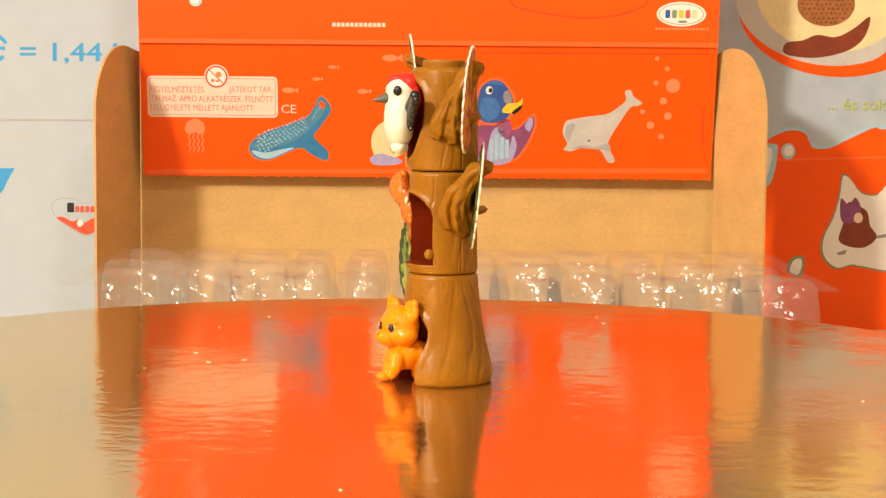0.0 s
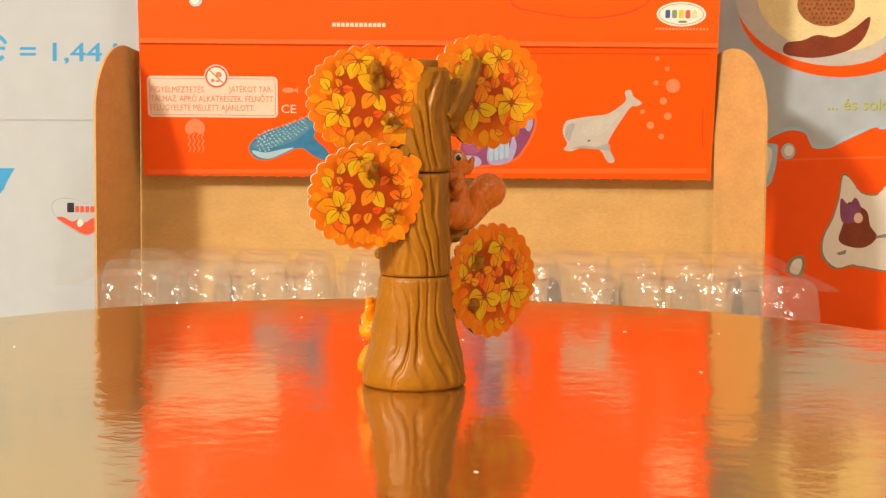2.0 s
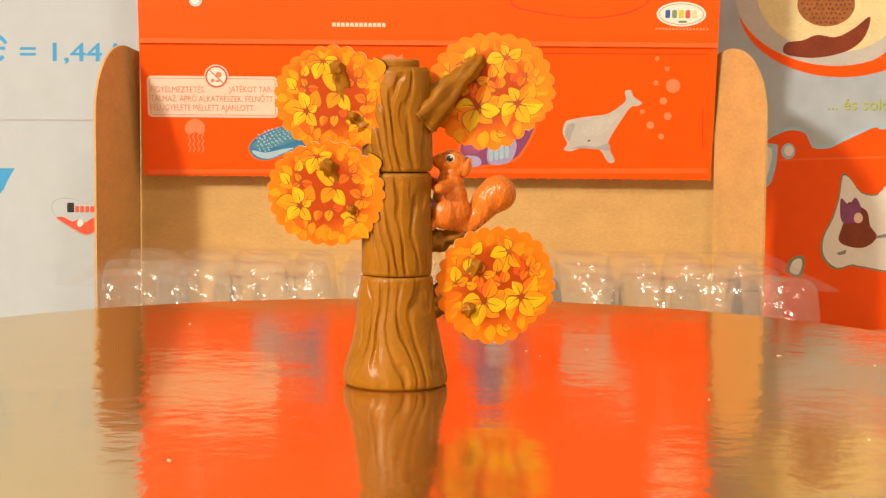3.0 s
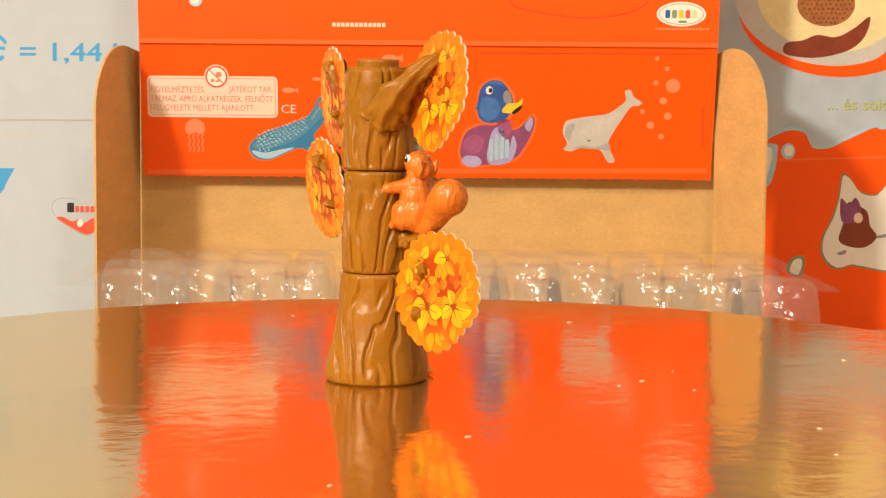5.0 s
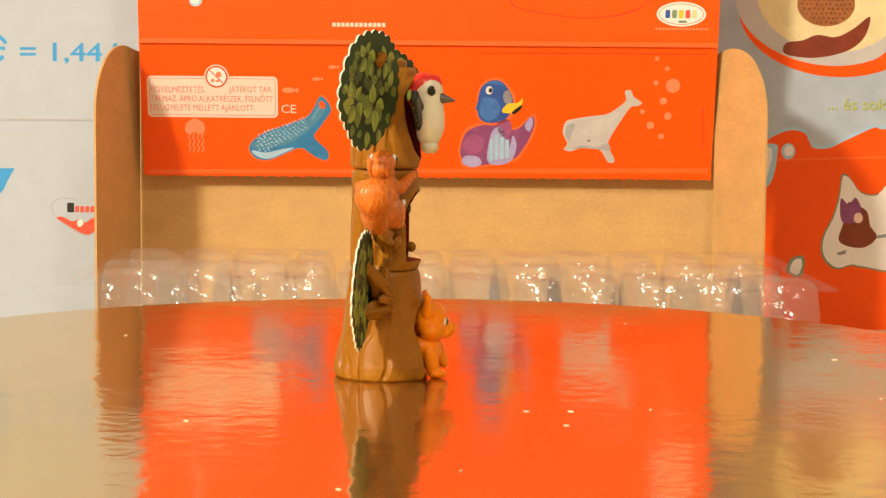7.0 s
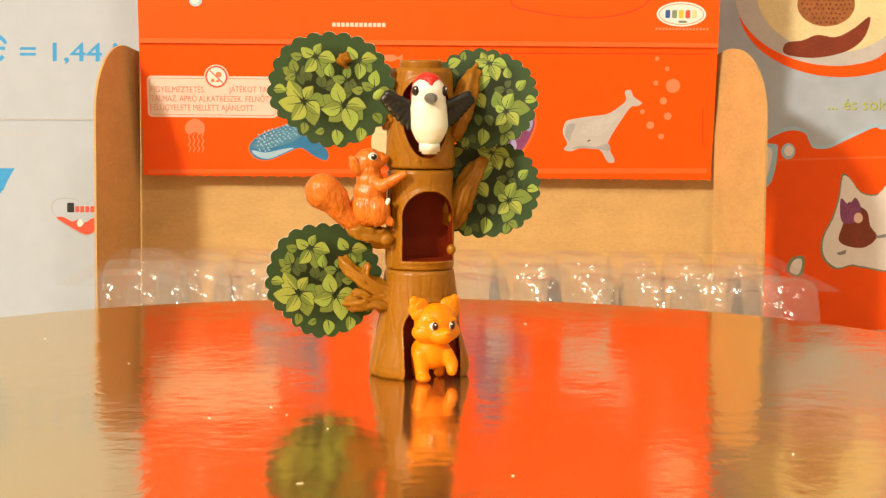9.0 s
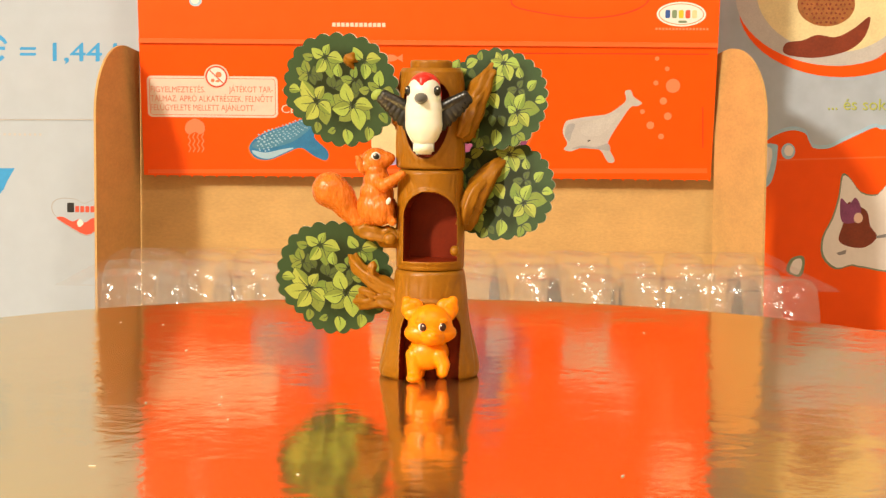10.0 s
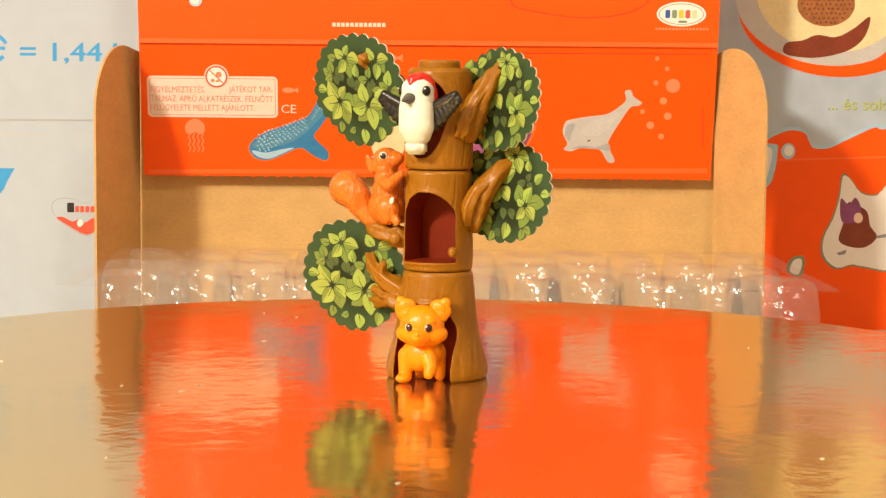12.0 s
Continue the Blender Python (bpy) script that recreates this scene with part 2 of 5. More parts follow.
def oval(cx, cz, rx, rz, turn=0, n=24):
    c, s = math.cos(radians(turn)), math.sin(radians(turn))
    return [(cx + rx * math.cos(a) * c - rz * math.sin(a) * s, cz + rx * math.cos(a) * s + rz * math.sin(a) * c)
            for a in (2 * math.pi * i / n for i in range(n))]


def smooth_loop(points, n=5):
    """Closed Catmull-Rom curve through a few points."""
    out, k = [], len(points)
    for i in range(k):
        p = [points[(i + j - 1) % k] for j in range(4)]
        for s in range(n):
            t = s / n
            out.append(tuple(0.5 * (2 * p[1][c] + (p[2][c] - p[0][c]) * t + (2 * p[0][c] - 5 * p[1][c] + 4 * p[2][c] - p[3][c]) * t * t
                                    + (3 * p[1][c] - p[0][c] - 3 * p[2][c] + p[3][c]) * t ** 3) for c in (0, 1)))
    return out


LIFT = 0.00005


def printed(name, parent, outlines, material, level=1, label=""):
    """Flat print on a panel: one mesh of ink outlines, lying on the panel's face."""
    verts, faces = [], []
    for o in outlines:
        b = len(verts)
        verts += [(p[0], -LIFT * level, p[1]) for p in o]
        for tri in geometry.tessellate_polygon([[Vector((p[0], p[1], 0)) for p in o]]):
            i, j, k = tri
            turn = (o[j][0] - o[i][0]) * (o[k][1] - o[i][1]) - (o[k][0] - o[i][0]) * (o[j][1] - o[i][1])
            faces.append((b + i, b + j, b + k) if turn > 0 else (b + i, b + k, b + j))
    me = bpy.data.meshes.new(name)
    me.from_pydata(verts, [], faces)
    me.materials.append(material)
    return part(name, me, parent, label)


def lettering(name, parent, words, at, height, width, material, level=1, label="", spacing=1.0, bold=0.0):
    """Words set in the built-in font, fitted to a width, as a flat mesh on a panel. at: lower left corner."""
    cu = bpy.data.curves.new(name, "FONT")
    cu.offset = bold
    cu.body, cu.size, cu.space_character, cu.resolution_u = words, 1.0, spacing, 3
    tmp = bpy.data.objects.new(name, cu)
    me = bpy.data.meshes.new_from_object(tmp)
    bpy.data.objects.remove(tmp)
    xs = [v.co.x for v in me.vertices]
    ys = [v.co.y for v in me.vertices]
    sx, sz = width / (max(xs) - min(xs)), height / 0.72
    x0 = min(xs)
    for v in me.vertices:
        v.co = ((v.co.x - x0) * sx + at[0], -LIFT * level, v.co.y * sz + at[1])
    me.materials.clear()
    me.materials.append(material)
    return part(name, me, parent, label)


def turned(profile, n=64):
    """Closed solid of revolution about z from (radius, height) pairs."""
    verts, faces = [], []
    for r, z in profile:
        for i in range(n):
            a = 2 * math.pi * i / n
            verts.append((r * math.cos(a), r * math.sin(a), z))
    for j in range(len(profile) - 1):
        for i in range(n):
            k = (i + 1) % n
            faces.append((j * n + i, j * n + k, (j + 1) * n + k, (j + 1) * n + i))
    faces.append(tuple(reversed(range(n))))
    faces.append(tuple((len(profile) - 1) * n + i for i in range(n)))
    return verts, faces


# ---------------------------------------------------------------- room
def slab(name, x0, x1, y0, y1, z0, z1, material, label, category):
    bm = bmesh.new()
    bmesh.ops.create_cube(bm, size=1)
    for v in bm.verts:
        v.co = ((x0 + x1) / 2 + v.co.x * (x1 - x0), (y0 + y1) / 2 + v.co.y * (y1 - y0), (z0 + z1) / 2 + v.co.z * (z1 - z0))
    return tagged(new(name, from_bm(name, bm, material, False)), label, category, kind="structure")


TABLE_Z = -0.052
slab("floor", -2.2, 2.2, -2.6, 1.8, -0.85, -0.80, TABLE, "brown wooden floor of the room", "floor")
slab("ceiling", -2.2, 2.2, -2.6, 1.8, 1.75, 1.80, PAINT, "plain cream painted ceiling", "ceiling")
slab("wall_north", -2.2, 2.2, 1.8, 1.85, -0.80, 1.75, PAINT, "plain cream wall behind the cartons", "wall")
slab("wall_south", -2.2, 2.2, -2.65, -2.6, -0.80, 1.75, PAINT, "plain cream wall behind the camera", "wall")
slab("wall_west", -2.25, -2.2, -2.6, 1.8, -0.80, 1.75, PAINT, "plain cream side wall", "wall")
slab("wall_east", 2.2, 2.25, -2.6, 1.8, -0.80, 1.75, PAINT, "plain cream side wall", "wall")


def build_table():
    table = tagged(new("table"), "brown wooden table carrying the whole display", "table")
    table.location = (0, 0.1, -0.80)
    h = 0.80 + TABLE_Z
    bm = bmesh.new()
    bmesh.ops.create_cube(bm, size=1)
    for v in bm.verts:
        v.co = (v.co.x * 1.4, v.co.y * 1.1, h - 0.015 + v.co.z * 0.03)
    bmesh.ops.bevel(bm, geom=bm.edges[:], offset=0.004, segments=2, affect="EDGES")
    part("tabletop", from_bm("tabletop", bm, TABLE, False), table)
    bm = bmesh.new()
    bmesh.ops.create_cube(bm, size=1)
    for v in bm.verts:
        v.co = (v.co.x * 0.06, v.co.y * 0.06, (v.co.z + 0.5) * (h - 0.03))
    leg = from_bm("leg", bm, TABLE, False)
    for sx in (-0.64, 0.64):
        for sy in (-0.49, 0.49):
            part("leg", leg, table, at=pose(sx, sy, 0))


build_table()


# ---------------------------------------------------------------- turning board
BOARD_AT = PIVOT


def build_board():
    board = tagged(new("cake_board"), "round gold foil cake board turning with the toy on it", "cake board")
    v, f = turned([(0.2020, -0.0030), (0.2040, -0.0024), (0.2045, -0.0015), (0.2041, -0.0004), (0.2033, 0.0)], 160)
    part("foil_top", mesh_of("foil_top", v, f, [GOLD], smooth=False), board)
    rng = random.Random(5)
    for i in range(14):
        a, r = rng.uniform(0, 6.28), 0.17 * math.sqrt(rng.uniform(0.03, 0.95))
        bm = bmesh.new()
        L, W = rng.uniform(0.0004, 0.0011), rng.uniform(0.0002, 0.0004)
        top = [bm.verts.new((L * math.cos(k * 1.0472) * rng.uniform(0.6, 1), W * math.sin(k * 1.0472) * rng.uniform(0.6, 1), 0.0002)) for k in range(6)]
        bot = [bm.verts.new((p.co.x, p.co.y, 0)) for p in top]
        bm.faces.new(top)
        for k in range(6):
            bm.faces.new((top[k], bot[k], bot[(k + 1) % 6], top[(k + 1) % 6]))
        part("dust_fleck", from_bm("dust_fleck", bm, DUST, False), board, at=pose(r * math.cos(a), r * math.sin(a), 0.00005, 0, 0, rng.uniform(0, 180)))
    return board


def build_stand():
    stand = tagged(new("turntable"), "low round turntable hidden under the gold board", "turntable")
    stand.location = (BOARD_AT.x, BOARD_AT.y, TABLE_Z)
    t = -0.0031 - TABLE_Z
    v, f = turned([(0.100, 0), (0.102, 0.002), (0.102, 0.010), (0.098, 0.012)], 64)
    part("base", mesh_of("base", v, f, [TOY_GREY], smooth=False), stand)
    v, f = turned([(0.03, 0.012), (0.03, t - 0.008)], 32)
    part("spindle", mesh_of("spindle", v, f, [TOY_GREY], smooth=False), stand)
    v, f = turned([(0.110, t - 0.008), (0.112, t - 0.006), (0.112, t - 0.001), (0.110, t)], 64)
    part("platter", mesh_of("platter", v, f, [TOY_GREY], smooth=False), stand)


BOARD = build_board()
build_stand()


# ---------------------------------------------------------------- open red carton
def build_carton():
    carton = tagged(new("open_carton"), "open red printed cardboard carton with plain kraft inside", "carton")
    carton.location = (0.0, 0.462, TABLE_Z)
    base = Vector((0.0, 0.462, TABLE_Z))

    def placed(x, y, z, rx=0, ry=0, rz=0):
        return pose(x - base.x, y - base.y, z - base.z, rx, ry, rz)

    # back wall, plain kraft inside
    part("back_wall", from_bm("back_wall", plate([(-0.159, 0), (0.163, 0), (0.160, 0.160), (-0.158, 0.160)], -0.003), [KRAFT], False), carton)
    # printed flap hanging in front of the back wall, with a torn perforated lower edge
    edge = []
    x0, x1 = 0.0, 0.3111
    n = 46
    for i in range(n + 1):
        x = x0 + (x1 - x0) * i / n
        edge.append((x, 0.0))
        if i < n:
            s = (x1 - x0) / n
            edge += [(x + s * 0.80, 0.0), (x + s * 0.84, -0.0009), (x + s * 0.95, -0.0009)]
    top = 0.0745
    outline = edge + [(0.3114, top), (0.0000, top)]
    flap = part("printed_flap", from_bm("printed_flap", plate(outline, -0.0006), [RED], False), carton, "red printed flap with sea animal pictures", placed(-0.1545, 0.4520, 0.0367, 10.98))
    upper = part("upper_panel", from_bm("upper_panel", plate([(-0.0000, -0.0006), (0.3115, 0.0020), (0.3115 + 0.004, 0.16), (0.0000 - 0.004, 0.16)], -0.0006), [RED], False),
                 carton, "plain red upper panel above the crease", placed(-0.1545, 0.4381, 0.1085, 1.0))
    # crease between them
    bm = plate([(0, -0.0011), (0.3114, -0.0011), (0.3114, 0.0013), (0, 0.0013)], 0.0006)
    part("crease", from_bm("crease", bm, [INK_FAINT], False), flap, at=pose(0.0000, -0.0006, top, -6))
    # side flaps swung forward, rounded at their upper outer corner
    def side_flap(sign, reach, high, yaw, at, label):
        pts = [(0, 0), (reach, 0), (reach, high - 0.036)]
        for i in range(1, 10):
            a = radians(10 * i)
            pts.append((reach - 0.040 * (1 - math.cos(a)) * 1.0, high - 0.036 + 0.036 * math.sin(a)))
        pts += [(reach - 0.045, high), (0, high - 0.003)]
        pts = [(p[0] * sign, p[1]) for p in pts]
        bm = plate(pts, 0.0012)
        bmesh.ops.recalc_face_normals(bm, faces=bm.faces)
        part("side_flap", from_bm("side_flap", bm, [KRAFT], False), carton, label, placed(*at, 0, 0, yaw))
    side_flap(-1, 0.066, 0.159, 79.5, (-0.1590, 0.460, TABLE_Z), "plain kraft side flap with a rounded corner")
    side_flap(1, 0.060, 0.160, -73, (0.1590, 0.449, TABLE_Z), "plain kraft side flap with a rounded corner")

    # ---- prints on the flap
    a, b = (0.0034, 0.0326), (0.0742, 0.0554)
    printed("warning_box", flap, [rounded_rect(a[0], a[1], b[0], b[1], 0.0026)], INK_PALE, 1, "pale warning box with red lettering")
    printed("warning_box_face", flap, [rounded_rect(a[0] + .0008, a[1] + .0008, b[0] - .0008, b[1] - .0008, 0.002)], INK_WHITE, 2)
    printed("warning_box_line", flap, [rounded_rect(a[0] + .0011, a[1] + .0011, b[0] - .0011, b[1] - .0011, 0.0018)], INK_FAINT2, 3)
    printed("warning_box_field", flap, [rounded_rect(a[0] + .0015, a[1] + .0015, b[0] - .0015, b[1] - .0015, 0.0016)], INK_FIELD, 4)
    c = (0.0412, 0.0551)
    printed("warning_badge", flap, [oval(c[0], c[1], 0.0067, 0.0067, 0, 32)], INK_PALE, 5)
    printed("warning_ring", flap, [oval(c[0], c[1], 0.0060, 0.0060, 0, 32)], INK_REDTEXT, 6)
    printed("warning_disc", flap, [oval(c[0], c[1], 0.0051, 0.0051, 0, 32)], INK_WHITE, 7)
    printed("warning_face_mark", flap, [oval(c[0] + 0.0013, c[1] + 0.0012, 0.0016, 0.0016), oval(c[0] - 0.002, c[1] - 0.002, 0.001, 0.001), oval(c[0] + 0.0005, c[1] - 0.0024, 0.0012, 0.0006)], INK_FAINT2, 8)
    d = 0.0052 * 0.707
    printed("warning_bar", flap, [[(c[0] - d, c[1] + d - 0.0004), (c[0] - d + 0.0004, c[1] + d), (c[0] + d, c[1] - d + 0.0004), (c[0] + d - 0.0004, c[1] - d)]], INK_REDTEXT, 9)
    lettering("warning_line", flap, "FIGYELMEZTETÉS.", (0.0054, 0.0464), 0.0034, 0.0295, INK_SOFTTEXT, 8)
    lettering("warning_line", flap, "JÁTÉKOT TAR-", (0.0477, 0.0467), 0.0034, 0.0240, INK_SOFTTEXT, 8)
    lettering("warning_line", flap, "TALMAZ. APRÓ ALKATRÉSZEK. FELNŐTT", (0.0052, 0.0414), 0.0034, 0.0664, INK_SOFTTEXT, 8)
    lettering("warning_line", flap, "FELÜGYELETE MELLETT AJÁNLOTT.", (0.0051, 0.0364), 0.0034, 0.0565, INK_SOFTTEXT, 8)
    lettering("mark_letters", flap, "CE", (0.0760, 0.0354), 0.0048, 0.0080, INK_PALE, 2)
    # jellyfish silhouette
    jelly = [(0.0234, 0.0249), (0.0242, 0.0293), (0.0289, 0.0319), (0.0334, 0.0294), (0.0339, 0.0250), (0.0314, 0.0231), (0.0287, 0.0244), (0.0258, 0.0231)]
    tent = []
    for k in range(4):
        x, z = (0.0252, 0.0237)
        for s in range(5):
            xx, zz = x + k * 0.0024 + 0.0006 * (-1) ** s, z - s * 0.0021
            tent.append([(xx, zz), (xx + 0.0007, zz), (xx + 0.0007 + 0.0006 * (-1) ** (s + 1) * 2, zz - 0.0022), (xx + 0.0006 * (-1) ** (s + 1) * 2, zz - 0.0022)])
    printed("jellyfish_print", flap, [smooth_loop(jelly)], INK_FAINT2, 1, "pale orange jellyfish silhouette")
    tagged(printed("jellyfish_tentacles", flap, tent, INK_FAINT2, 1), kind="stuff")
    # small fish and bubbles
    def little_fish(x, z, s):
        return [oval(x, z, 0.0022 * s, 0.0010 * s), [(x + 0.0018 * s, z), (x + 0.0036 * s, z + 0.0011 * s), (x + 0.0036 * s, z - 0.0011 * s)]]
    fishes = []
    for p, s in (((0.1039, 0.0609), 1.0), ((0.0952, 0.0543), 1.0), ((0.0799, 0.0480), 1.5), ((0.1203, 0.0477), 1.3), ((0.1350, 0.0661), 1.9)):
        fishes += little_fish(p[0], p[1], s)
    tagged(printed("small_fish_prints", flap, fishes, INK_FAINT2, 1, "faint small fish silhouettes"), kind="stuff")
    printed("bubble_prints", flap, [oval(p[0], p[1], r, r, 0, 16) for p, r in (((0.2882, 0.0522), .0039), ((0.2833, 0.0438), .0020), ((0.2861, 0.0354), .0021), ((0.2768, 0.0303), .0021),
            ((0.2829, 0.0241), .0016), ((0.2789, 0.0537), .0014), ((0.2847, 0.0615), .0013), ((0.2790, 0.0670), .0012), ((0.2722, 0.0378), .0013))], INK_FAINT2, 1, "soft orange bubbles")
    line = (0.1837, 0.0689)
    printed("fold_line_print", flap, [[line, (line[0] + 0.1229, line[1] + 0.0004), (line[0] + 0.1229, line[1] + 0.001), (line[0], line[1] + 0.0006)]], INK_DARKRED, 1)
    printed("small_vertical_print", flap, [[(0.3057, 0.0179), (0.3063, 0.0179), (0.3052, 0.0406), (0.3046, 0.0406)]], INK_DARKRED, 1)
    # slightly lighter orange strip along the lower edge
    printed("lighter_lower_band", flap, [[(0.0022, 0.0010), (0.3092, 0.0037), (0.3090, 0.0065), (0.0023, 0.0032)]], INK_FAINT, 1)
    # whale shark
    body = [(0.0581, 0.0158), (0.0616, 0.0212), (0.0703, 0.0257), (0.0811, 0.0295), (0.0898, 0.0334), (0.0938, 0.0387), (0.0970, 0.0447), (0.1006, 0.0425), (0.1030, 0.0376), (0.1012, 0.0338), (0.0968, 0.0275), (0.0937, 0.0221), (0.1010, 0.0142),
            (0.1000, 0.0092), (0.0935, 0.0116), (0.0862, 0.0160), (0.0778, 0.0128), (0.0687, 0.0092), (0.0613, 0.0104)]
    cx, cz = sum(p[0] for p in body) / len(body), sum(p[1] for p in body) / len(body)
    printed("shark_halo", flap, [smooth_loop([(cx + (p[0] - cx) * 1.03, cz + (p[1] - cz) * 1.05) for p in body])], INK_FAINT, 1)
    printed("shark_print", flap, [smooth_loop(body)], INK_BLUE2, 2, "spotted blue whale shark picture")
    printed("shark_back", flap, [smooth_loop([(0.0600, 0.0180), (0.0703, 0.0250), (0.0817, 0.0289), (0.0913, 0.0337), (0.0970, 0.0431), (0.0997, 0.0369), (0.0934, 0.0287), (0.0825, 0.0198), (0.0701, 0.0159), (0.0624, 0.0152)])], INK_SHARK, 3)
    printed("shark_belly", flap, [smooth_loop([(0.0596, 0.0145), (0.0670, 0.0133), (0.0763, 0.0153), (0.0825, 0.0160), (0.0762, 0.0128), (0.0688, 0.0098), (0.0623, 0.0111)])], INK_PALEBLUE, 3)
    rng = random.Random(3)
    p0, p1 = (0.0624, 0.0171), (0.0904, 0.0306)
    spots = []
    for i in range(15):
        for j in range(-3, 4):
            u, w = (i + 0.5 * (j % 2)) / 15, j / 3.2
            r = rng.uniform(0.00040, 0.00075) * (1 - 0.35 * u)
            spots.append(oval(p0[0] + (p1[0] - p0[0]) * u + rng.uniform(-.0004, .0004), p0[1] + (p1[1] - p0[1]) * u + w * 0.0060 * (1 - 0.45 * u) + rng.uniform(-.0004, .0004), r, r * 0.8, 0, 8))
    for k in range(7):
        spots.append(oval(0.0925 + 0.0008 * k + rng.uniform(-.0004, .0004), 0.0325 + 0.0011 * k, 0.00035, 0.0003, 0, 8))
    tagged(printed("shark_spots", flap, spots, INK_PALEBLUE, 4), kind="stuff")
    printed("shark_fin_hole", flap, [oval(*(0.0982, 0.0400), 0.0017, 0.0022, 20)], RED, 4)
    # pale fish behind the toy
    printed("pale_fish_print", flap, [smooth_loop([(0.1248, 0.0201), (0.1270, 0.0271), (0.1331, 0.0316), (0.1393, 0.0291), (0.1430, 0.0216), (0.1418, 0.0133), (0.1350, 0.0107), (0.1269, 0.0119)])], INK_CREAM, 1, "cream round fish picture")
    printed("pale_fish_base", flap, [smooth_loop([(0.1241, 0.0106), (0.1294, 0.0132), (0.1350, 0.0120), (0.1418, 0.0095), (0.1381, 0.0070), (0.1269, 0.0069)])], INK_LILAC, 2)
    # blue fish on purple coral
    printed("coral_halo", flap, [smooth_loop([(0.1723, 0.0168), (0.1768, 0.0282), (0.1897, 0.0314), (0.2033, 0.0284), (0.2130, 0.0366), (0.2147, 0.0285), (0.2091, 0.0158), (0.2015, 0.0088), (0.1771, 0.0054), (0.1730, 0.0104)])], INK_FAINT, 1)
    printed("coral_print", flap, [smooth_loop([(0.1736, 0.0168), (0.1775, 0.0263), (0.1897, 0.0302), (0.2033, 0.0271), (0.2121, 0.0348), (0.2135, 0.0291), (0.2082, 0.0171), (0.2006, 0.0100), (0.1783, 0.0067), (0.1743, 0.0111)])], INK_PURPLE, 2, "purple coral picture")
    printed("coral_lilac", flap, [smooth_loop([(0.1888, 0.0087), (0.1896, 0.0226), (0.1928, 0.0283), (0.1966, 0.0271), (0.1998, 0.0170), (0.2022, 0.0240), (0.2042, 0.0171), (0.2000, 0.0088)]),
                                  smooth_loop([(0.1746, 0.0085), (0.1764, 0.0124), (0.1832, 0.0118), (0.1851, 0.0080), (0.1802, 0.0060)])], INK_LILAC, 3)
    printed("blue_fish_halo", flap, [smooth_loop([(0.1820, 0.0345), (0.1827, 0.0488), (0.1875, 0.0548), (0.1948, 0.0558), (0.2001, 0.0509), (0.2030, 0.0459), (0.2031, 0.0378), (0.1996, 0.0321), (0.1891, 0.0295)])], INK_FAINT, 3)
    printed("blue_fish_print", flap, [smooth_loop([(0.1829, 0.0351), (0.1836, 0.0482), (0.1882, 0.0536), (0.1943, 0.0542), (0.1992, 0.0496), (0.2018, 0.0428), (0.1989, 0.0340), (0.1891, 0.0308)])], INK_NAVY, 4, "blue fish picture with a yellow fin")
    printed("blue_fish_fin", flap, [smooth_loop([(0.1958, 0.0371), (0.1988, 0.0415), (0.2043, 0.0422), (0.2070, 0.0447), (0.2062, 0.0397), (0.2013, 0.0365)], 4)], INK_YELLOW, 5)
    printed("blue_fish_fin_edge", flap, [smooth_loop([(0.2013, 0.0368), (0.2037, 0.0391), (0.2068, 0.0410), (0.2059, 0.0385), (0.2026, 0.0359)], 4)], INK_BLACK, 6)
    printed("blue_fish_face", flap, [smooth_loop([(0.1838, 0.0364), (0.1846, 0.0433), (0.1870, 0.0452), (0.1925, 0.0440), (0.1950, 0.0385), (0.1925, 0.0335), (0.1880, 0.0322)])], INK_BRIGHTBLUE, 5)
    printed("blue_fish_lips", flap, [smooth_loop([(0.1836, 0.0410), (0.1818, 0.0420), (0.1822, 0.0402), (0.1812, 0.0388), (0.1836, 0.0380)], 4)], INK_BRIGHTBLUE, 4)
    printed("blue_fish_brow", flap, [smooth_loop([(0.1870, 0.0527), (0.1905, 0.0540), (0.1943, 0.0539), (0.1975, 0.0508), (0.1940, 0.0522), (0.1900, 0.0524)], 4)], INK_BRIGHTBLUE, 5)
    printed("blue_fish_side", flap, [smooth_loop([(0.1965, 0.0470), (0.1990, 0.0490), (0.2013, 0.0440), (0.1998, 0.0418), (0.1972, 0.0425)], 4)], INK_MIDGREY, 5)
    tagged(printed("coral_shading", flap, [rounded_rect(0.1893 + 0.0029 * k, 0.0095 + 0.0006 * k, 0.1914 + 0.0029 * k, 0.0218 + 0.0028 * (k == 1) + 0.0012 * (k == 2), 0.0010) for k in range(4)], INK_PALEBLUE, 4), kind="stuff")
    printed("coral_pink", flap, [smooth_loop([(0.1934, 0.0321), (0.1995, 0.0328), (0.2015, 0.0271), (0.1985, 0.0227), (0.1947, 0.0252)]), smooth_loop([(0.1751, 0.0200), (0.1806, 0.0244), (0.1862, 0.0219), (0.1844, 0.0150), (0.1770, 0.0136)])], INK_SHADE_PINK, 3)
    printed("coral_fin_tip", flap, [smooth_loop([(0.2085, 0.0290), (0.2098, 0.0322), (0.2122, 0.0342), (0.2128, 0.0300), (0.2108, 0.0262)], 4)], INK_LILAC, 3)
    printed("blue_fish_eye", flap, [oval(*(0.1888, 0.0489), 0.0019, 0.0023)], INK_WHITE, 5)
    printed("blue_fish_pupil", flap, [oval(*(0.1895, 0.0489), 0.0010, 0.0013)], INK_BLACK, 6)
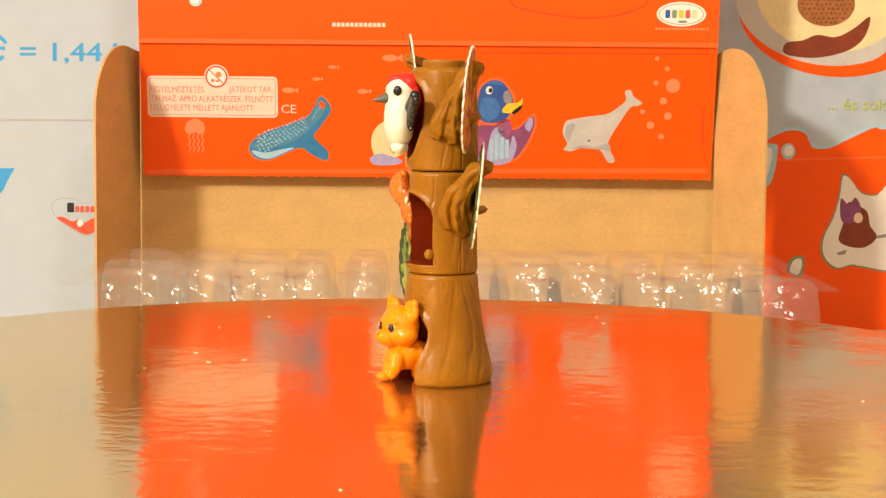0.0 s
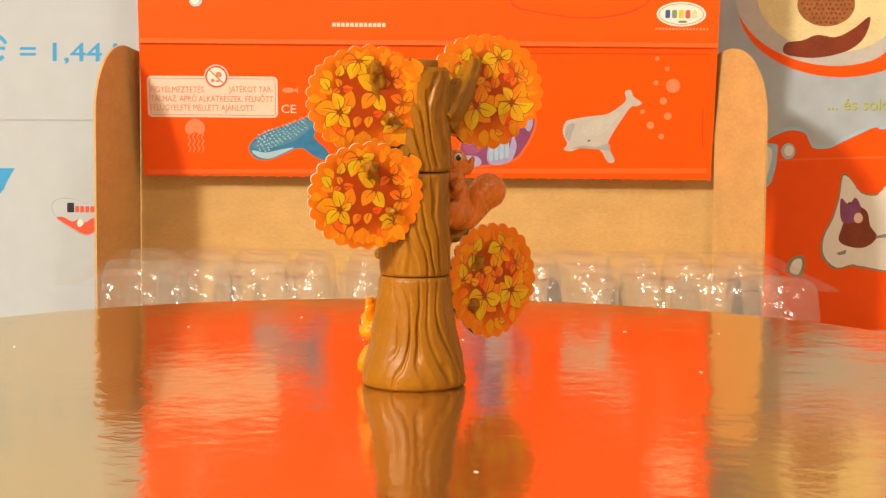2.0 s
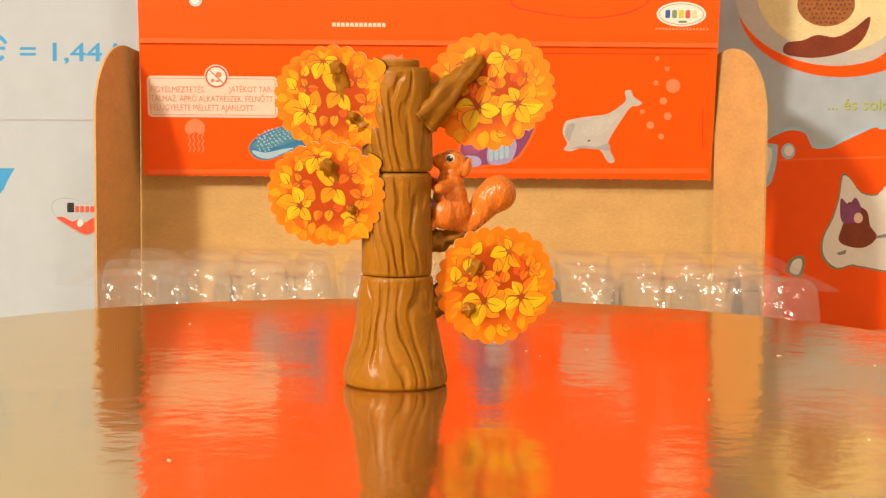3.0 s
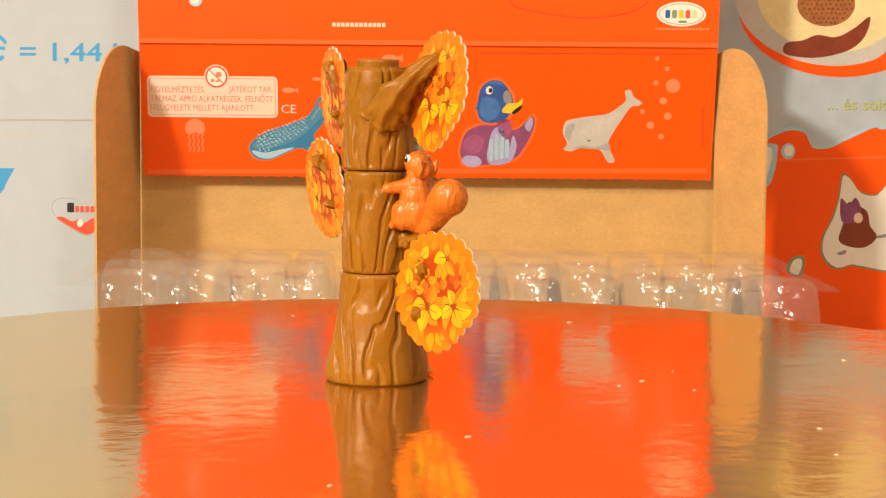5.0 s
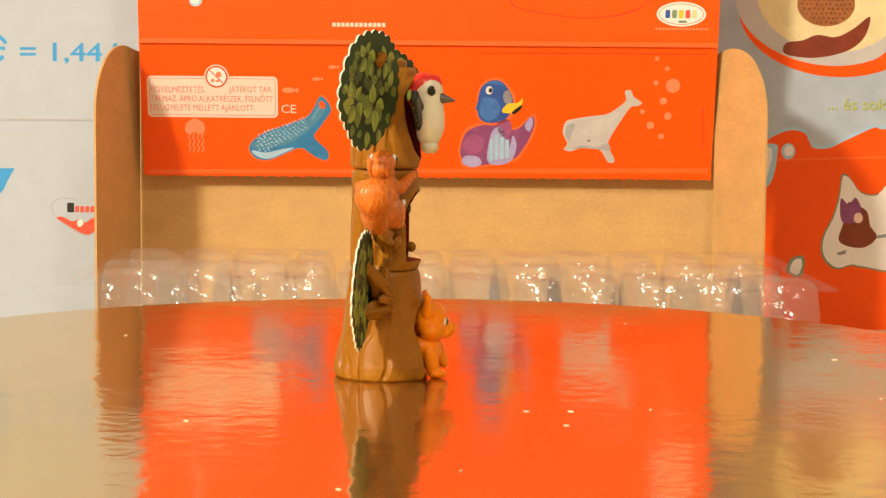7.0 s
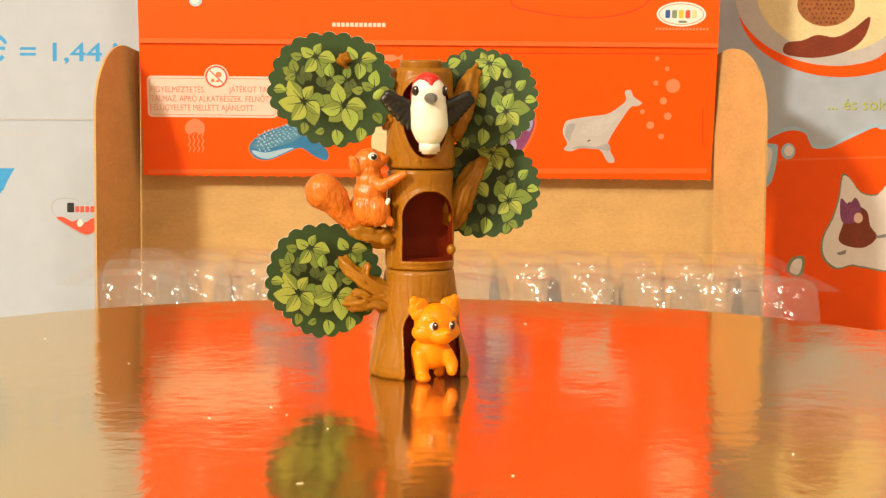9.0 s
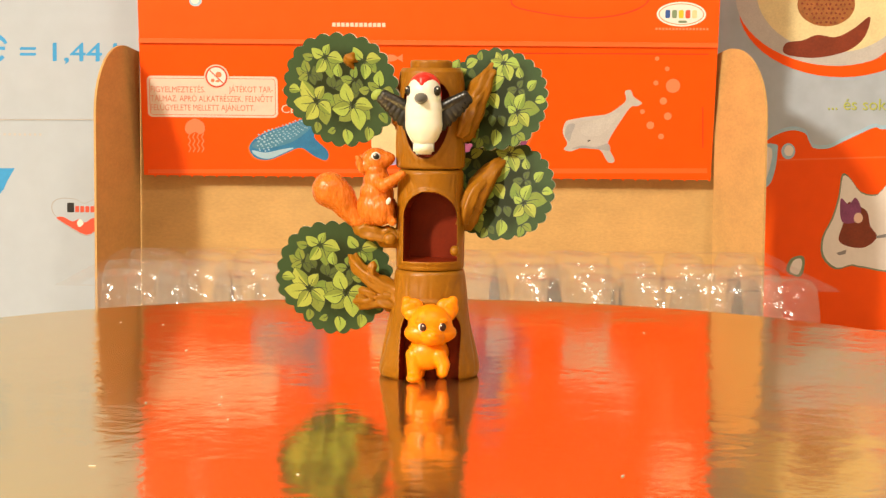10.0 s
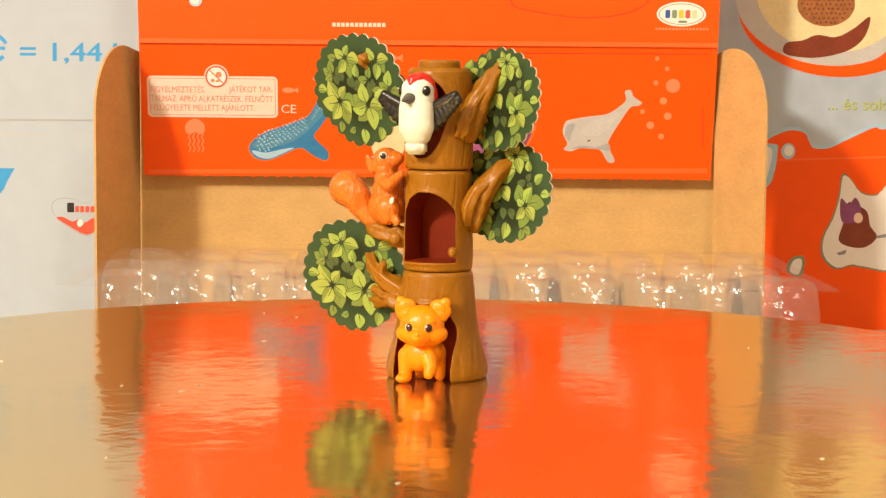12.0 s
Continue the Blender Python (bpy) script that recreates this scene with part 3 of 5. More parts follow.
    # white whale
    body = [(0.2303, 0.0311), (0.2334, 0.0331), (0.2441, 0.0350), (0.2532, 0.0364), (0.2607, 0.0414), (0.2631, 0.0446), (0.2623, 0.0489), (0.2653, 0.0496), (0.2673, 0.0459), (0.2717, 0.0428), (0.2693, 0.0409), (0.2657, 0.0402), (0.2610, 0.0333),
            (0.2558, 0.0244), (0.2541, 0.0188), (0.2581, 0.0105), (0.2544, 0.0096), (0.2492, 0.0168), (0.2400, 0.0174), (0.2338, 0.0154), (0.2301, 0.0166), (0.2319, 0.0198), (0.2293, 0.0255)]
    printed("white_whale_print", flap, [smooth_loop(body, 4)], INK_GREY, 1, "grey-white small whale picture")
    printed("white_whale_shade", flap, [smooth_loop([(0.2305, 0.0242), (0.2316, 0.0299), (0.2359, 0.0306), (0.2342, 0.0255), (0.2331, 0.0211)])], INK_SOFTGREY, 2)
    printed("white_whale_light", flap, [smooth_loop([(0.2396, 0.0300), (0.2518, 0.0345), (0.2602, 0.0377), (0.2544, 0.0288), (0.2490, 0.0244), (0.2410, 0.0243)])], INK_LIGHTGREY, 2)
    printed("white_whale_flank", flap, [smooth_loop([(0.2345, 0.0168), (0.2400, 0.0186), (0.2480, 0.0180), (0.2540, 0.0200), (0.2552, 0.0160), (0.2492, 0.0166), (0.2400, 0.0172)], 4)], INK_SOFTGREY, 2)
    printed("white_whale_eye", flap, [oval(*(0.2437, 0.0214), 0.0009, 0.0004, 20)], INK_BLACK, 3)

    # ---- prints on the upper panel
    tagged(printed("address_bar", upper, [[(0.1039 + 0.000304 * k, 0.0096), (0.1058 + 0.000304 * k, 0.0096), (0.1057 + 0.000304 * k, 0.0118), (0.1039 + 0.000304 * k, 0.0117)] for k in range(0, 92, 8)], INK_PALE, 1, "pale bars of small print"), kind="stuff")
    a = (0.2914, 0.0178)
    printed("badge_halo", upper, [oval(a[0], a[1], 0.0133, 0.0066, 0, 36)], INK_WHITE, 1, "white oval badge with coloured marks")
    printed("badge_ring", upper, [oval(a[0], a[1], 0.0122, 0.0057, 0, 36)], INK_FAINT2, 2)
    printed("badge_face", upper, [oval(a[0], a[1], 0.0117, 0.0053, 0, 36)], INK_WHITE, 3)
    for k, m in enumerate((INK_NAVY, INK_GREEN, INK_YELLOW, INK_REDTEXT, INK_CREAM)):
        x = a[0] - 0.0086 + k * 0.0036
        printed("badge_mark", upper, [rounded_rect(x, a[1] - 0.0022, x + 0.0026, a[1] + 0.0022, 0.0008)], m, 4)
    printed("badge_small_mark", upper, [rounded_rect(a[0] - 0.0015, a[1] - 0.0047, a[0] + 0.003, a[1] - 0.0034, 0.0004)], INK_GREEN, 4)
    tagged(printed("small_print_bars", upper, [[(0.2776 + 0.000304 * k, 0.0093), (0.2788 + 0.000304 * k, 0.0093), (0.2788 + 0.000304 * k, 0.0105), (0.2776 + 0.000304 * k, 0.0105)] for k in range(0, 92, 6)], INK_FAINT2, 1), kind="stuff")
    printed("badge_arc", upper, [smooth_loop([(0.2000, 0.0222), (0.2168, 0.0175), (0.2411, 0.0150), (0.2623, 0.0179), (0.2742, 0.0252), (0.2710, 0.0372), (0.2406, 0.0429), (0.2075, 0.0337)])], INK_DARKRED, 1, "darker red round shape")
    printed("badge_arc_fill", upper, [smooth_loop([(0.2006, 0.0228), (0.2168, 0.0181), (0.2411, 0.0156), (0.2619, 0.0185), (0.2736, 0.0255), (0.2704, 0.0372), (0.2406, 0.0429), (0.2081, 0.0337)])], RED, 2)
    printed("drop_print", upper, [oval(*(0.0305, 0.0226), 0.0034, 0.0028)], INK_PALEBLUE, 1)
    printed("drop_light", upper, [oval(*(0.0302, 0.0229), 0.0022, 0.0018)], INK_WHITE, 2)


build_carton()


# ---------------------------------------------------------------- flat cartons behind
def build_white_carton():
    box = tagged(new("white_carton"), "large white cardboard carton with blue lettering", "carton")
    box.location = (0, 0.500, TABLE_Z)
    bm = plate([(-0.3852, -0.0440), (-0.1609, -0.0421), (-0.1599, 0.1177), (-0.3812, 0.1158)], -0.10)
    face = part("lower_face", from_bm("lower_face", bm, [WHITE_CARD], False), box)
    bm = plate([(-0.3812, 0.1165), (-0.1599, 0.1184), (-0.1589, 0.2908), (-0.3768, 0.2890)], -0.10)
    up = part("upper_face", from_bm("upper_face", bm, [WHITE_CARD], False), box)
    bm = plate([(-0.3812, 0.1159), (-0.1599, 0.1178), (-0.1599, 0.1183), (-0.3812, 0.1164)], 0.0004)
    part("crease", from_bm("crease", bm, [INK_LIGHTGREY], False), box)
    lettering("weight_letters", up, "= 1,44 k", (-0.2331, 0.1510), 0.0108, 0.0616, INK_BLUE, 1, "sky blue weight figures")
    lettering("weight_letters", up, "= 1,44 k", (-0.2326, 0.1513), 0.0108, 0.0616, INK_BLUE, 2)
    # round e-shaped mark, cut by the edge of view
    cx, cz = (-0.2495, 0.1582)
    ring = []
    for i in range(21):
        a = radians(20 + 300 * i / 20)
        ring.append((cx + 0.0100 * math.cos(a), cz + 0.0088 * math.sin(a)))
    for i in range(20, -1, -1):
        a = radians(20 + 300 * i / 20)
        ring.append((cx + 0.0083 * math.cos(a), cz + 0.0060 * math.sin(a)))
    printed("estimate_mark", up, [ring], INK_BLUE, 1, "round blue mark")
    printed("estimate_mark_bar", up, [[(cx - 0.008, cz - 0.001), (cx + 0.0080, cz - 0.001), (cx + 0.0080, cz + 0.0008), (cx - 0.008, cz + 0.0008)]], INK_BLUE, 2)
    printed("blue_corner_print", face, [[(-0.2648, 0.0893), (-0.2368, 0.0895), (-0.2408, 0.0830), (-0.2435, 0.0771), (-0.2481, 0.0718), (-0.2652, 0.0625)]], INK_BLUE, 1, "sky blue torn-edge print")
    tagged(printed("tiny_print", face, [[(-0.2431 + 0.000325 * k, 0.1083), (-0.2418 + 0.000325 * k, 0.1083), (-0.2418 + 0.000325 * k, 0.1096), (-0.2431 + 0.000325 * k, 0.1096)] for k in range(0, 72, 9)], INK_GREY, 1), kind="stuff")
    # heart badge with a milk splash, drawn as plain shapes
    heart = [(-0.1962, 0.0507), (-0.2073, 0.0565), (-0.2150, 0.0636), (-0.2156, 0.0695), (-0.2110, 0.0725), (-0.2025, 0.0722), (-0.1967, 0.0697), (-0.1895, 0.0730), (-0.1817, 0.0724), (-0.1772, 0.0672), (-0.1818, 0.0600), (-0.1890, 0.0547)]
    printed("heart_line", face, [smooth_loop(heart)], INK_SOFTGREY, 1, "heart badge in white, black and red")
    hx, hz = (-0.1961, 0.0625)
    printed("heart_face", face, [smooth_loop([(hx + (p[0] - hx) * 0.97, hz + (p[1] - hz) * 0.96) for p in heart])], WHITE_CARD, 2)
    printed("heart_red", face, [smooth_loop([(-0.1962, 0.0514), (-0.2066, 0.0568), (-0.2131, 0.0610), (-0.2092, 0.0617), (-0.2040, 0.0591), (-0.2001, 0.0605), (-0.1968, 0.0585), (-0.1922, 0.0612), (-0.1877, 0.0606), (-0.1818, 0.0626), (-0.1844, 0.0587), (-0.1897, 0.0547)], 3)], INK_REDTEXT, 3)
    printed("heart_drop", face, [smooth_loop([(-0.2001, 0.0559), (-0.2014, 0.0585), (-0.1994, 0.0605), (-0.1975, 0.0579)])], INK_WHITE, 4)
    printed("heart_black_bar", face, [rounded_rect(*(-0.2069, 0.0643), *(-0.2029, 0.0699), 0.0005)], INK_BLACK, 3)
    tagged(printed("heart_red_bars", face, [rounded_rect(*(-0.2023 + 0.000326 * k, 0.0644), *(-0.2000 + 0.000326 * k, 0.0680), 0.0005) for k in range(0, 60, 9)], INK_REDTEXT, 3), kind="stuff")


def build_picture_carton():
    box = tagged(new("picture_carton"), "red and white printed carton with food pictures", "carton")
    box.location = (0, 0.500, TABLE_Z)
    bm = plate([(0.1679, -0.0392), (0.4104, -0.0371), (0.3962, 0.2955), (0.1606, 0.2935)], -0.10)
    face = part("front_face", from_bm("front_face", bm, [PICTURE_CARD], False), box)
    red = [(0.1804, -0.0391), (0.4104, -0.0371), (0.4037, 0.1203), (0.2869, 0.1212), (0.2637, 0.1162), (0.2572, 0.1171), (0.2482, 0.1131), (0.2386, 0.1085), (0.2309, 0.1049), (0.2225, 0.1051), (0.2198, 0.1090), (0.2171, 0.1135), (0.2093, 0.1151), (0.2002, 0.1121), (0.1932, 0.1081), (0.1770, 0.1047)]
    red = [(min(p[0], 0.4035), max(p[1], -0.0370)) for p in smooth_loop(red, 5)]
    printed("red_field_edge", face, [[(p[0], p[1] + (0.0022 if p[1] > 0.09 else 0)) for p in red]], INK_PALEBLUE, 1)
    printed("red_field", face, [red], RED, 2, "red wavy printed field")
    printed("crease_line", face, [[(0.1772, 0.0966), (0.4044, 0.1047), (0.4043, 0.1057), (0.1772, 0.0976)]], INK_FAINT, 3)
    printed("milk_drip", face, [smooth_loop([(0.1933, 0.1049), (0.2010, 0.1069), (0.2018, 0.1030), (0.2007, 0.0926), (0.1977, 0.0841), (0.1932, 0.0834)])], INK_PALEBLUE, 4, "pale milk drip")
    printed("milk_drip_light", face, [smooth_loop([(0.1920, 0.1036), (0.1978, 0.1049), (0.1986, 0.0991), (0.1957, 0.0873), (0.1924, 0.0867)])], INK_WHITE, 5)
    printed("milk_drop", face, [oval(*(0.2079, 0.1031), 0.0040, 0.0046)], INK_PALEBLUE, 4)
    printed("milk_drop_light", face, [oval(*(0.2083, 0.1034), 0.0027, 0.0032)], INK_WHITE, 5)
    # bowl picture
    c = (0.2274, 0.1870)
    printed("bowl_red_rim", face, [oval(c[0] + 0.006, c[1] - 0.004, 0.0560, 0.0372, -4, 48)], RED, 3, "bowl of chocolate cream picture")
    printed("bowl_white_rim", face, [oval(c[0], c[1], 0.0520, 0.0345, -8, 48)], INK_GREY, 4)
    printed("bowl_cream", face, [oval(c[0] + 0.002, c[1] + 0.004, 0.0420, 0.0310, -8, 48)], INK_CREAM, 5)
    printed("bowl_chocolate", face, [smooth_loop([(0.2036, 0.1598), (0.2054, 0.1650), (0.2144, 0.1664), (0.2227, 0.1696), (0.2337, 0.1685), (0.2439, 0.1737), (0.2527, 0.1802), (0.2498, 0.1686), (0.2404, 0.1608), (0.2243, 0.1568), (0.2101, 0.1573)])], INK_CHOC, 6)
    printed("bowl_nut_ball", face, [oval(*(0.2274, 0.1870), 0.0165, 0.0125, 0, 32)], INK_NUT, 7)
    rng = random.Random(8)
    bits = []
    p = (0.2274, 0.1870)
    for i in range(-5, 6):
        for j in range(-4, 5):
            if math.hypot(i / 5.4, j / 4.4) < 1:
                bits.append(oval(p[0] + 0.0028 * (i + 0.5 * (j % 2)) * 0.96 + rng.uniform(-.0004, .0004), p[1] + 0.0026 * j + rng.uniform(-.0003, .0003), rng.uniform(.0006, .0009), rng.uniform(.0005, .0008), rng.uniform(0, 180), 7))
    tagged(printed("bowl_nut_pieces", face, bits, INK_CHOC, 8), kind="stuff")
    printed("red_stripe", face, [[(0.2471, 0.1519), (0.2551, 0.1551), (0.2725, 0.1675), (0.2729, 0.1547), (0.2599, 0.1578)]], RED, 5)
    lettering("slogan", face, "... és sok k", (0.2303, 0.1269), 0.0068, 0.0408, INK_GREEN, 3, "lime slogan letters")
    lettering("slogan_face", face, "... és sok k", (0.2300, 0.1272), 0.0068, 0.0408, INK_LIME, 4)
    # white silhouette sticker print with a dark red figure, as plain shapes
    sil = [(0.2300, 0.0432), (0.2298, 0.0537), (0.2347, 0.0642), (0.2382, 0.0766), (0.2398, 0.0890), (0.2444, 0.0871), (0.2505, 0.0794), (0.2597, 0.0781), (0.2686, 0.0834), (0.2766, 0.0377), (0.2537, 0.0369), (0.2465, 0.0381), (0.2374, 0.0361)]
    sx, sz = (0.2530, 0.0604)
    printed("silhouette_edge", face, [smooth_loop([(sx + (p[0] - sx) * 1.05, sz + (p[1] - sz) * 1.04) for p in sil], 3)], INK_GREEN, 3)
    printed("silhouette", face, [smooth_loop(sil, 3)], INK_WHITE, 4, "white silhouette print")
    printed("silhouette_shape", face, [smooth_loop([(0.2383, 0.0525), (0.2406, 0.0616), (0.2429, 0.0734), (0.2468, 0.0728), (0.2541, 0.0689), (0.2563, 0.0605), (0.2604, 0.0540), (0.2534, 0.0480), (0.2436, 0.0486)])], INK_CHOC, 5)
    printed("silhouette_shape_two", face, [smooth_loop([(0.2399, 0.0629), (0.2389, 0.0760), (0.2436, 0.0728), (0.2474, 0.0767), (0.2508, 0.0702), (0.2484, 0.0630)])], INK_PURPLE, 6)
    printed("silhouette_shape_three", face, [oval(*(0.2493, 0.0650), 0.0026, 0.0030)], INK_PALE, 7)
    tagged(printed("silhouette_marks", face, [[(0.2372, 0.0446), (0.2430, 0.0466), (0.2424, 0.0440), (0.2385, 0.0433)], [(0.2597, 0.0546), (0.2656, 0.0560), (0.2656, 0.0540), (0.2604, 0.0533)]], INK_MIDGREY, 6), kind="stuff")
    printed("green_tip", face, [smooth_loop([(0.2087, 0.0338), (0.2112, 0.0411), (0.2177, 0.0428), (0.2191, 0.0379), (0.2167, 0.0306)])], INK_GREEN, 3)
    printed("green_tip_light", face, [smooth_loop([(0.2107, 0.0339), (0.2125, 0.0398), (0.2167, 0.0411), (0.2175, 0.0372), (0.2153, 0.0319)])], INK_WHITE, 4)


build_white_carton()
build_picture_carton()


# ---------------------------------------------------------------- clear tray
def build_tray():
    """Thermoformed clear tray: a flange and rows of round cups hanging from it."""
    tray = tagged(new("clear_plastic_tray"), "empty clear plastic egg tray with round cups", "plastic tray")
    x0, x1, y0, y1 = -0.146, 0.170, 0.222, 0.388
    depth = 0.0380
    tray.location = ((x0 + x1) / 2, (y0 + y1) / 2, TABLE_Z)
    w, d = x1 - x0, y1 - y0
    nx, ny = 12, 3
    px, py = w / nx, d / ny
    top = depth + 0.0155
    rim = 0.478 * px
    # one cup, upside down: fluted dome with a softly dished top
    prof = [(1.06, 0.0), (1.03, -0.0006), (0.99, -0.0018), (0.955, -0.0036), (0.92, -0.0062), (0.89, -0.0098), (0.865, -0.0140), (0.84, -0.020), (0.81, -0.0275), (0.76, -0.0335), (0.66, -0.0368), (0.48, -0.0376), (0.30, -0.0362), (0.02, -0.0352)]
    n = 40
    verts, faces = [], []
    for r, z in prof:
        for i in range(n):
            a = 2 * math.pi * i / n
            q = rim * r * (1 + 0.030 * math.cos(6 * a) * min(1, -z / 0.015))
            verts.append((q * math.cos(a), q * math.sin(a) * py / px, -z - 0.0350))
    for j in range(len(prof) - 1):
        for i in range(n):
            k = (i + 1) % n
            faces.append((j * n + i, j * n + k, (j + 1) * n + k, (j + 1) * n + i))
    faces.append(tuple((len(prof) - 1) * n + i for i in range(n)))
    cup = mesh_of("cup", verts, faces, [CLEAR])
    rng = random.Random(2)
    for j in range(ny):
        for i in range(nx):
            at = pose(-w / 2 + px * (i + 0.5), -d / 2 + py * (j + 0.5), top + rng.uniform(-0.0006, 0.0006), rng.uniform(-1.5, 1.5), rng.uniform(-1.5, 1.5), 0)
            part("cup", cup, tray, at=at @ pose(0, 0, 0, 0, 0, rng.uniform(0, 60)))
    # flange with a softly wavy edge
    verts, faces = [], []
    ring = rounded_rect(-w / 2, -d / 2, w / 2, d / 2, 0.004, 6)
    loop = []
    for k in range(len(ring)):
        p, q = ring[k], ring[(k + 1) % len(ring)]
        m = max(1, int(math.hypot(q[0] - p[0], q[1] - p[1]) / 0.004))
        loop += [(p[0] + (q[0] - p[0]) * s / m, p[1] + (q[1] - p[1]) * s / m) for s in range(m)]
    n = len(loop)
    for off, dz in ((-0.001, 0.0), (0.0080, 0.0006)):
        for p in loop:
            verts.append((p[0] * (1 + 2 * off / w), p[1] * (1 + 2 * off / d), depth + 0.0155 + dz + 0.0010 * noise.noise((p[0] * 25, p[1] * 25, 3))))
    for k in range(n):
        faces.append((k, (k + 1) % n, n + (k + 1) % n, n + k))
    part("flange", mesh_of("flange", verts, faces, [CLEAR]), tray)
    return tray


build_tray()


def build_paper_scrap():
    bm = plate([(0, 0), (0.013, 0), (0.0128, 0.0405), (0.0003, 0.0395)], -0.0004)
    s = tagged(new("paper_slip", from_bm("paper_slip", bm, [WHITE_CARD], False)), "small white paper slip beside the clear tray", "paper slip")
    s.matrix_world = pose(0.1645, 0.206, TABLE_Z, -6, 0, 8)


build_paper_scrap()


# ---------------------------------------------------------------- toy tree (own space: millimetres, front towards -y)
MM = 0.001


def soft(a, b, x):
    t = min(1, max(0, (x - a) / (b - a)))
    return t * t * (3 - 2 * t)


def bark(a, z, seed, front):
    """Depth of the moulded bark lines at angle a and height z: long wavy grooves, deeper at the back."""
    w = 1.5 * noise.noise((math.cos(a) * 1.6 + seed, math.sin(a) * 1.6, z * 0.055))
    w += 0.5 * noise.noise((math.cos(a) * 4 + seed, math.sin(a) * 4, z * 0.12))
    g = math.cos(17 * a + 2.6 * math.sin(0.12 * z + 2 * a + seed) + 3.6 * w + 0.06 * z - 0.24 * (z % 31) * soft(2.0, 2.8, a) * (1 - soft(3.3, 3.9, a)))
    groove = max(0, g - 0.05) / 0.95
    keep = soft(-0.35, 0.25, noise.noise((math.cos(a) * 3 + seed * 2, math.sin(a) * 3, z * 0.07 + 9)))
    swell = 0.35 * noise.noise((math.cos(a) * 2.2, math.sin(a) * 2.2 + seed, z * 0.10))
    return -groove ** 1.5 * 1.0 * (0.45 + 0.55 * keep) * front + swell


def arch(x, z, cx, half, z0, z1, low=0.0):
    """Positive inside an arched opening, in millimetres from its edge."""
    zc = z1 - half
    if z > zc:
        side = half - math.hypot(x - cx, z - zc)
    else:
        side = half - abs(x - cx)
    if low and z < z0 + low:
        side = min(side, half - math.hypot((x - cx), (z0 + low - z) * half / low))
    return min(side, z - z0)


def trunk_piece(name, profile, seed, hole, deep, parent, label, plug=False):
    zs = [p[1] for p in profile]
    z0, z1 = zs[0], zs[-1]
    n, rows = 360, int((z1 - z0) / 0.30)
    verts, faces, index, sunk = [], [], [], []
    for j in range(rows + 1):
        z = z0 + (z1 - z0) * j / rows
        r0 = float(np.interp(z, zs, [p[0] for p in profile]))
        fade = soft(z0, z0 + 2.0, z) * (1 - soft(z1 - 4.5, z1 - 0.8, z))
        for i in range(n):
            a = 2 * math.pi * i / n
            front = 0.16 + 0.84 * soft(-0.25, 0.45, math.sin(a) - 0.6 * math.cos(a))
            r = r0 + bark(a, z, seed, front) * (0.25 + 0.75 * fade)
            if z0 > 10:
                r -= 0.45 * math.exp(-((a - 0.30) / 0.016) ** 2)   # moulding seam
            x, y = r * math.cos(a), r * math.sin(a)
            sunk.append(False)
            if y < 0:
                s = arch(x, z, *hole)
                y -= 0.55 * soft(-1.6, -0.5, s) * (1 - soft(0.0, 0.1, s))
                if s > 0.05:
                    y = deep
                    sunk[-1] = True
                    cx, half, top = hole[0], hole[1], hole[3] - hole[1]
                    if s < 0.6 and z > hole[2] + (hole[4] if len(hole) > 4 else 0.6):
                        wide = half if z <= top else math.sqrt(max(0.0, half * half - (z - top) ** 2))
                        x = cx + math.copysign(wide, x - cx)      # clean jamb
            verts.append((x * MM, y * MM, z * MM))
    for j in range(rows):
        for i in range(n):
            k = (i + 1) % n
            f = (j * n + i, j * n + k, (j + 1) * n + k, (j + 1) * n + i)
            faces.append(f)
            # sunk faces get the painted-in hollow shade
            index.append(1 if any(sunk[q] for q in f) else 0)
    faces += [tuple(reversed(range(n))), tuple(rows * n + i for i in range(n))]
    index += [0, 0]
    me = mesh_of(name, verts, faces, [BROWN, HOLLOW_SHADE], index)
    me.polygons.foreach_set("use_smooth", [k == 0 for k in index])
    ob = part(name, me, parent, label)
    if plug:
        v, f = turned([(6.3 * MM, (z1 - 0.1) * MM), (6.3 * MM, (z1 + 1.6) * MM), (6.1 * MM, (z1 + 2.1) * MM), (5.6 * MM, (z1 + 2.3) * MM), (4.8 * MM, (z1 + 2.3) * MM), (4.6 * MM, (z1 + 1.4) * MM)], 48)
        part("plug", mesh_of("plug", v, f, [BROWN], smooth=False), ob)
    return ob


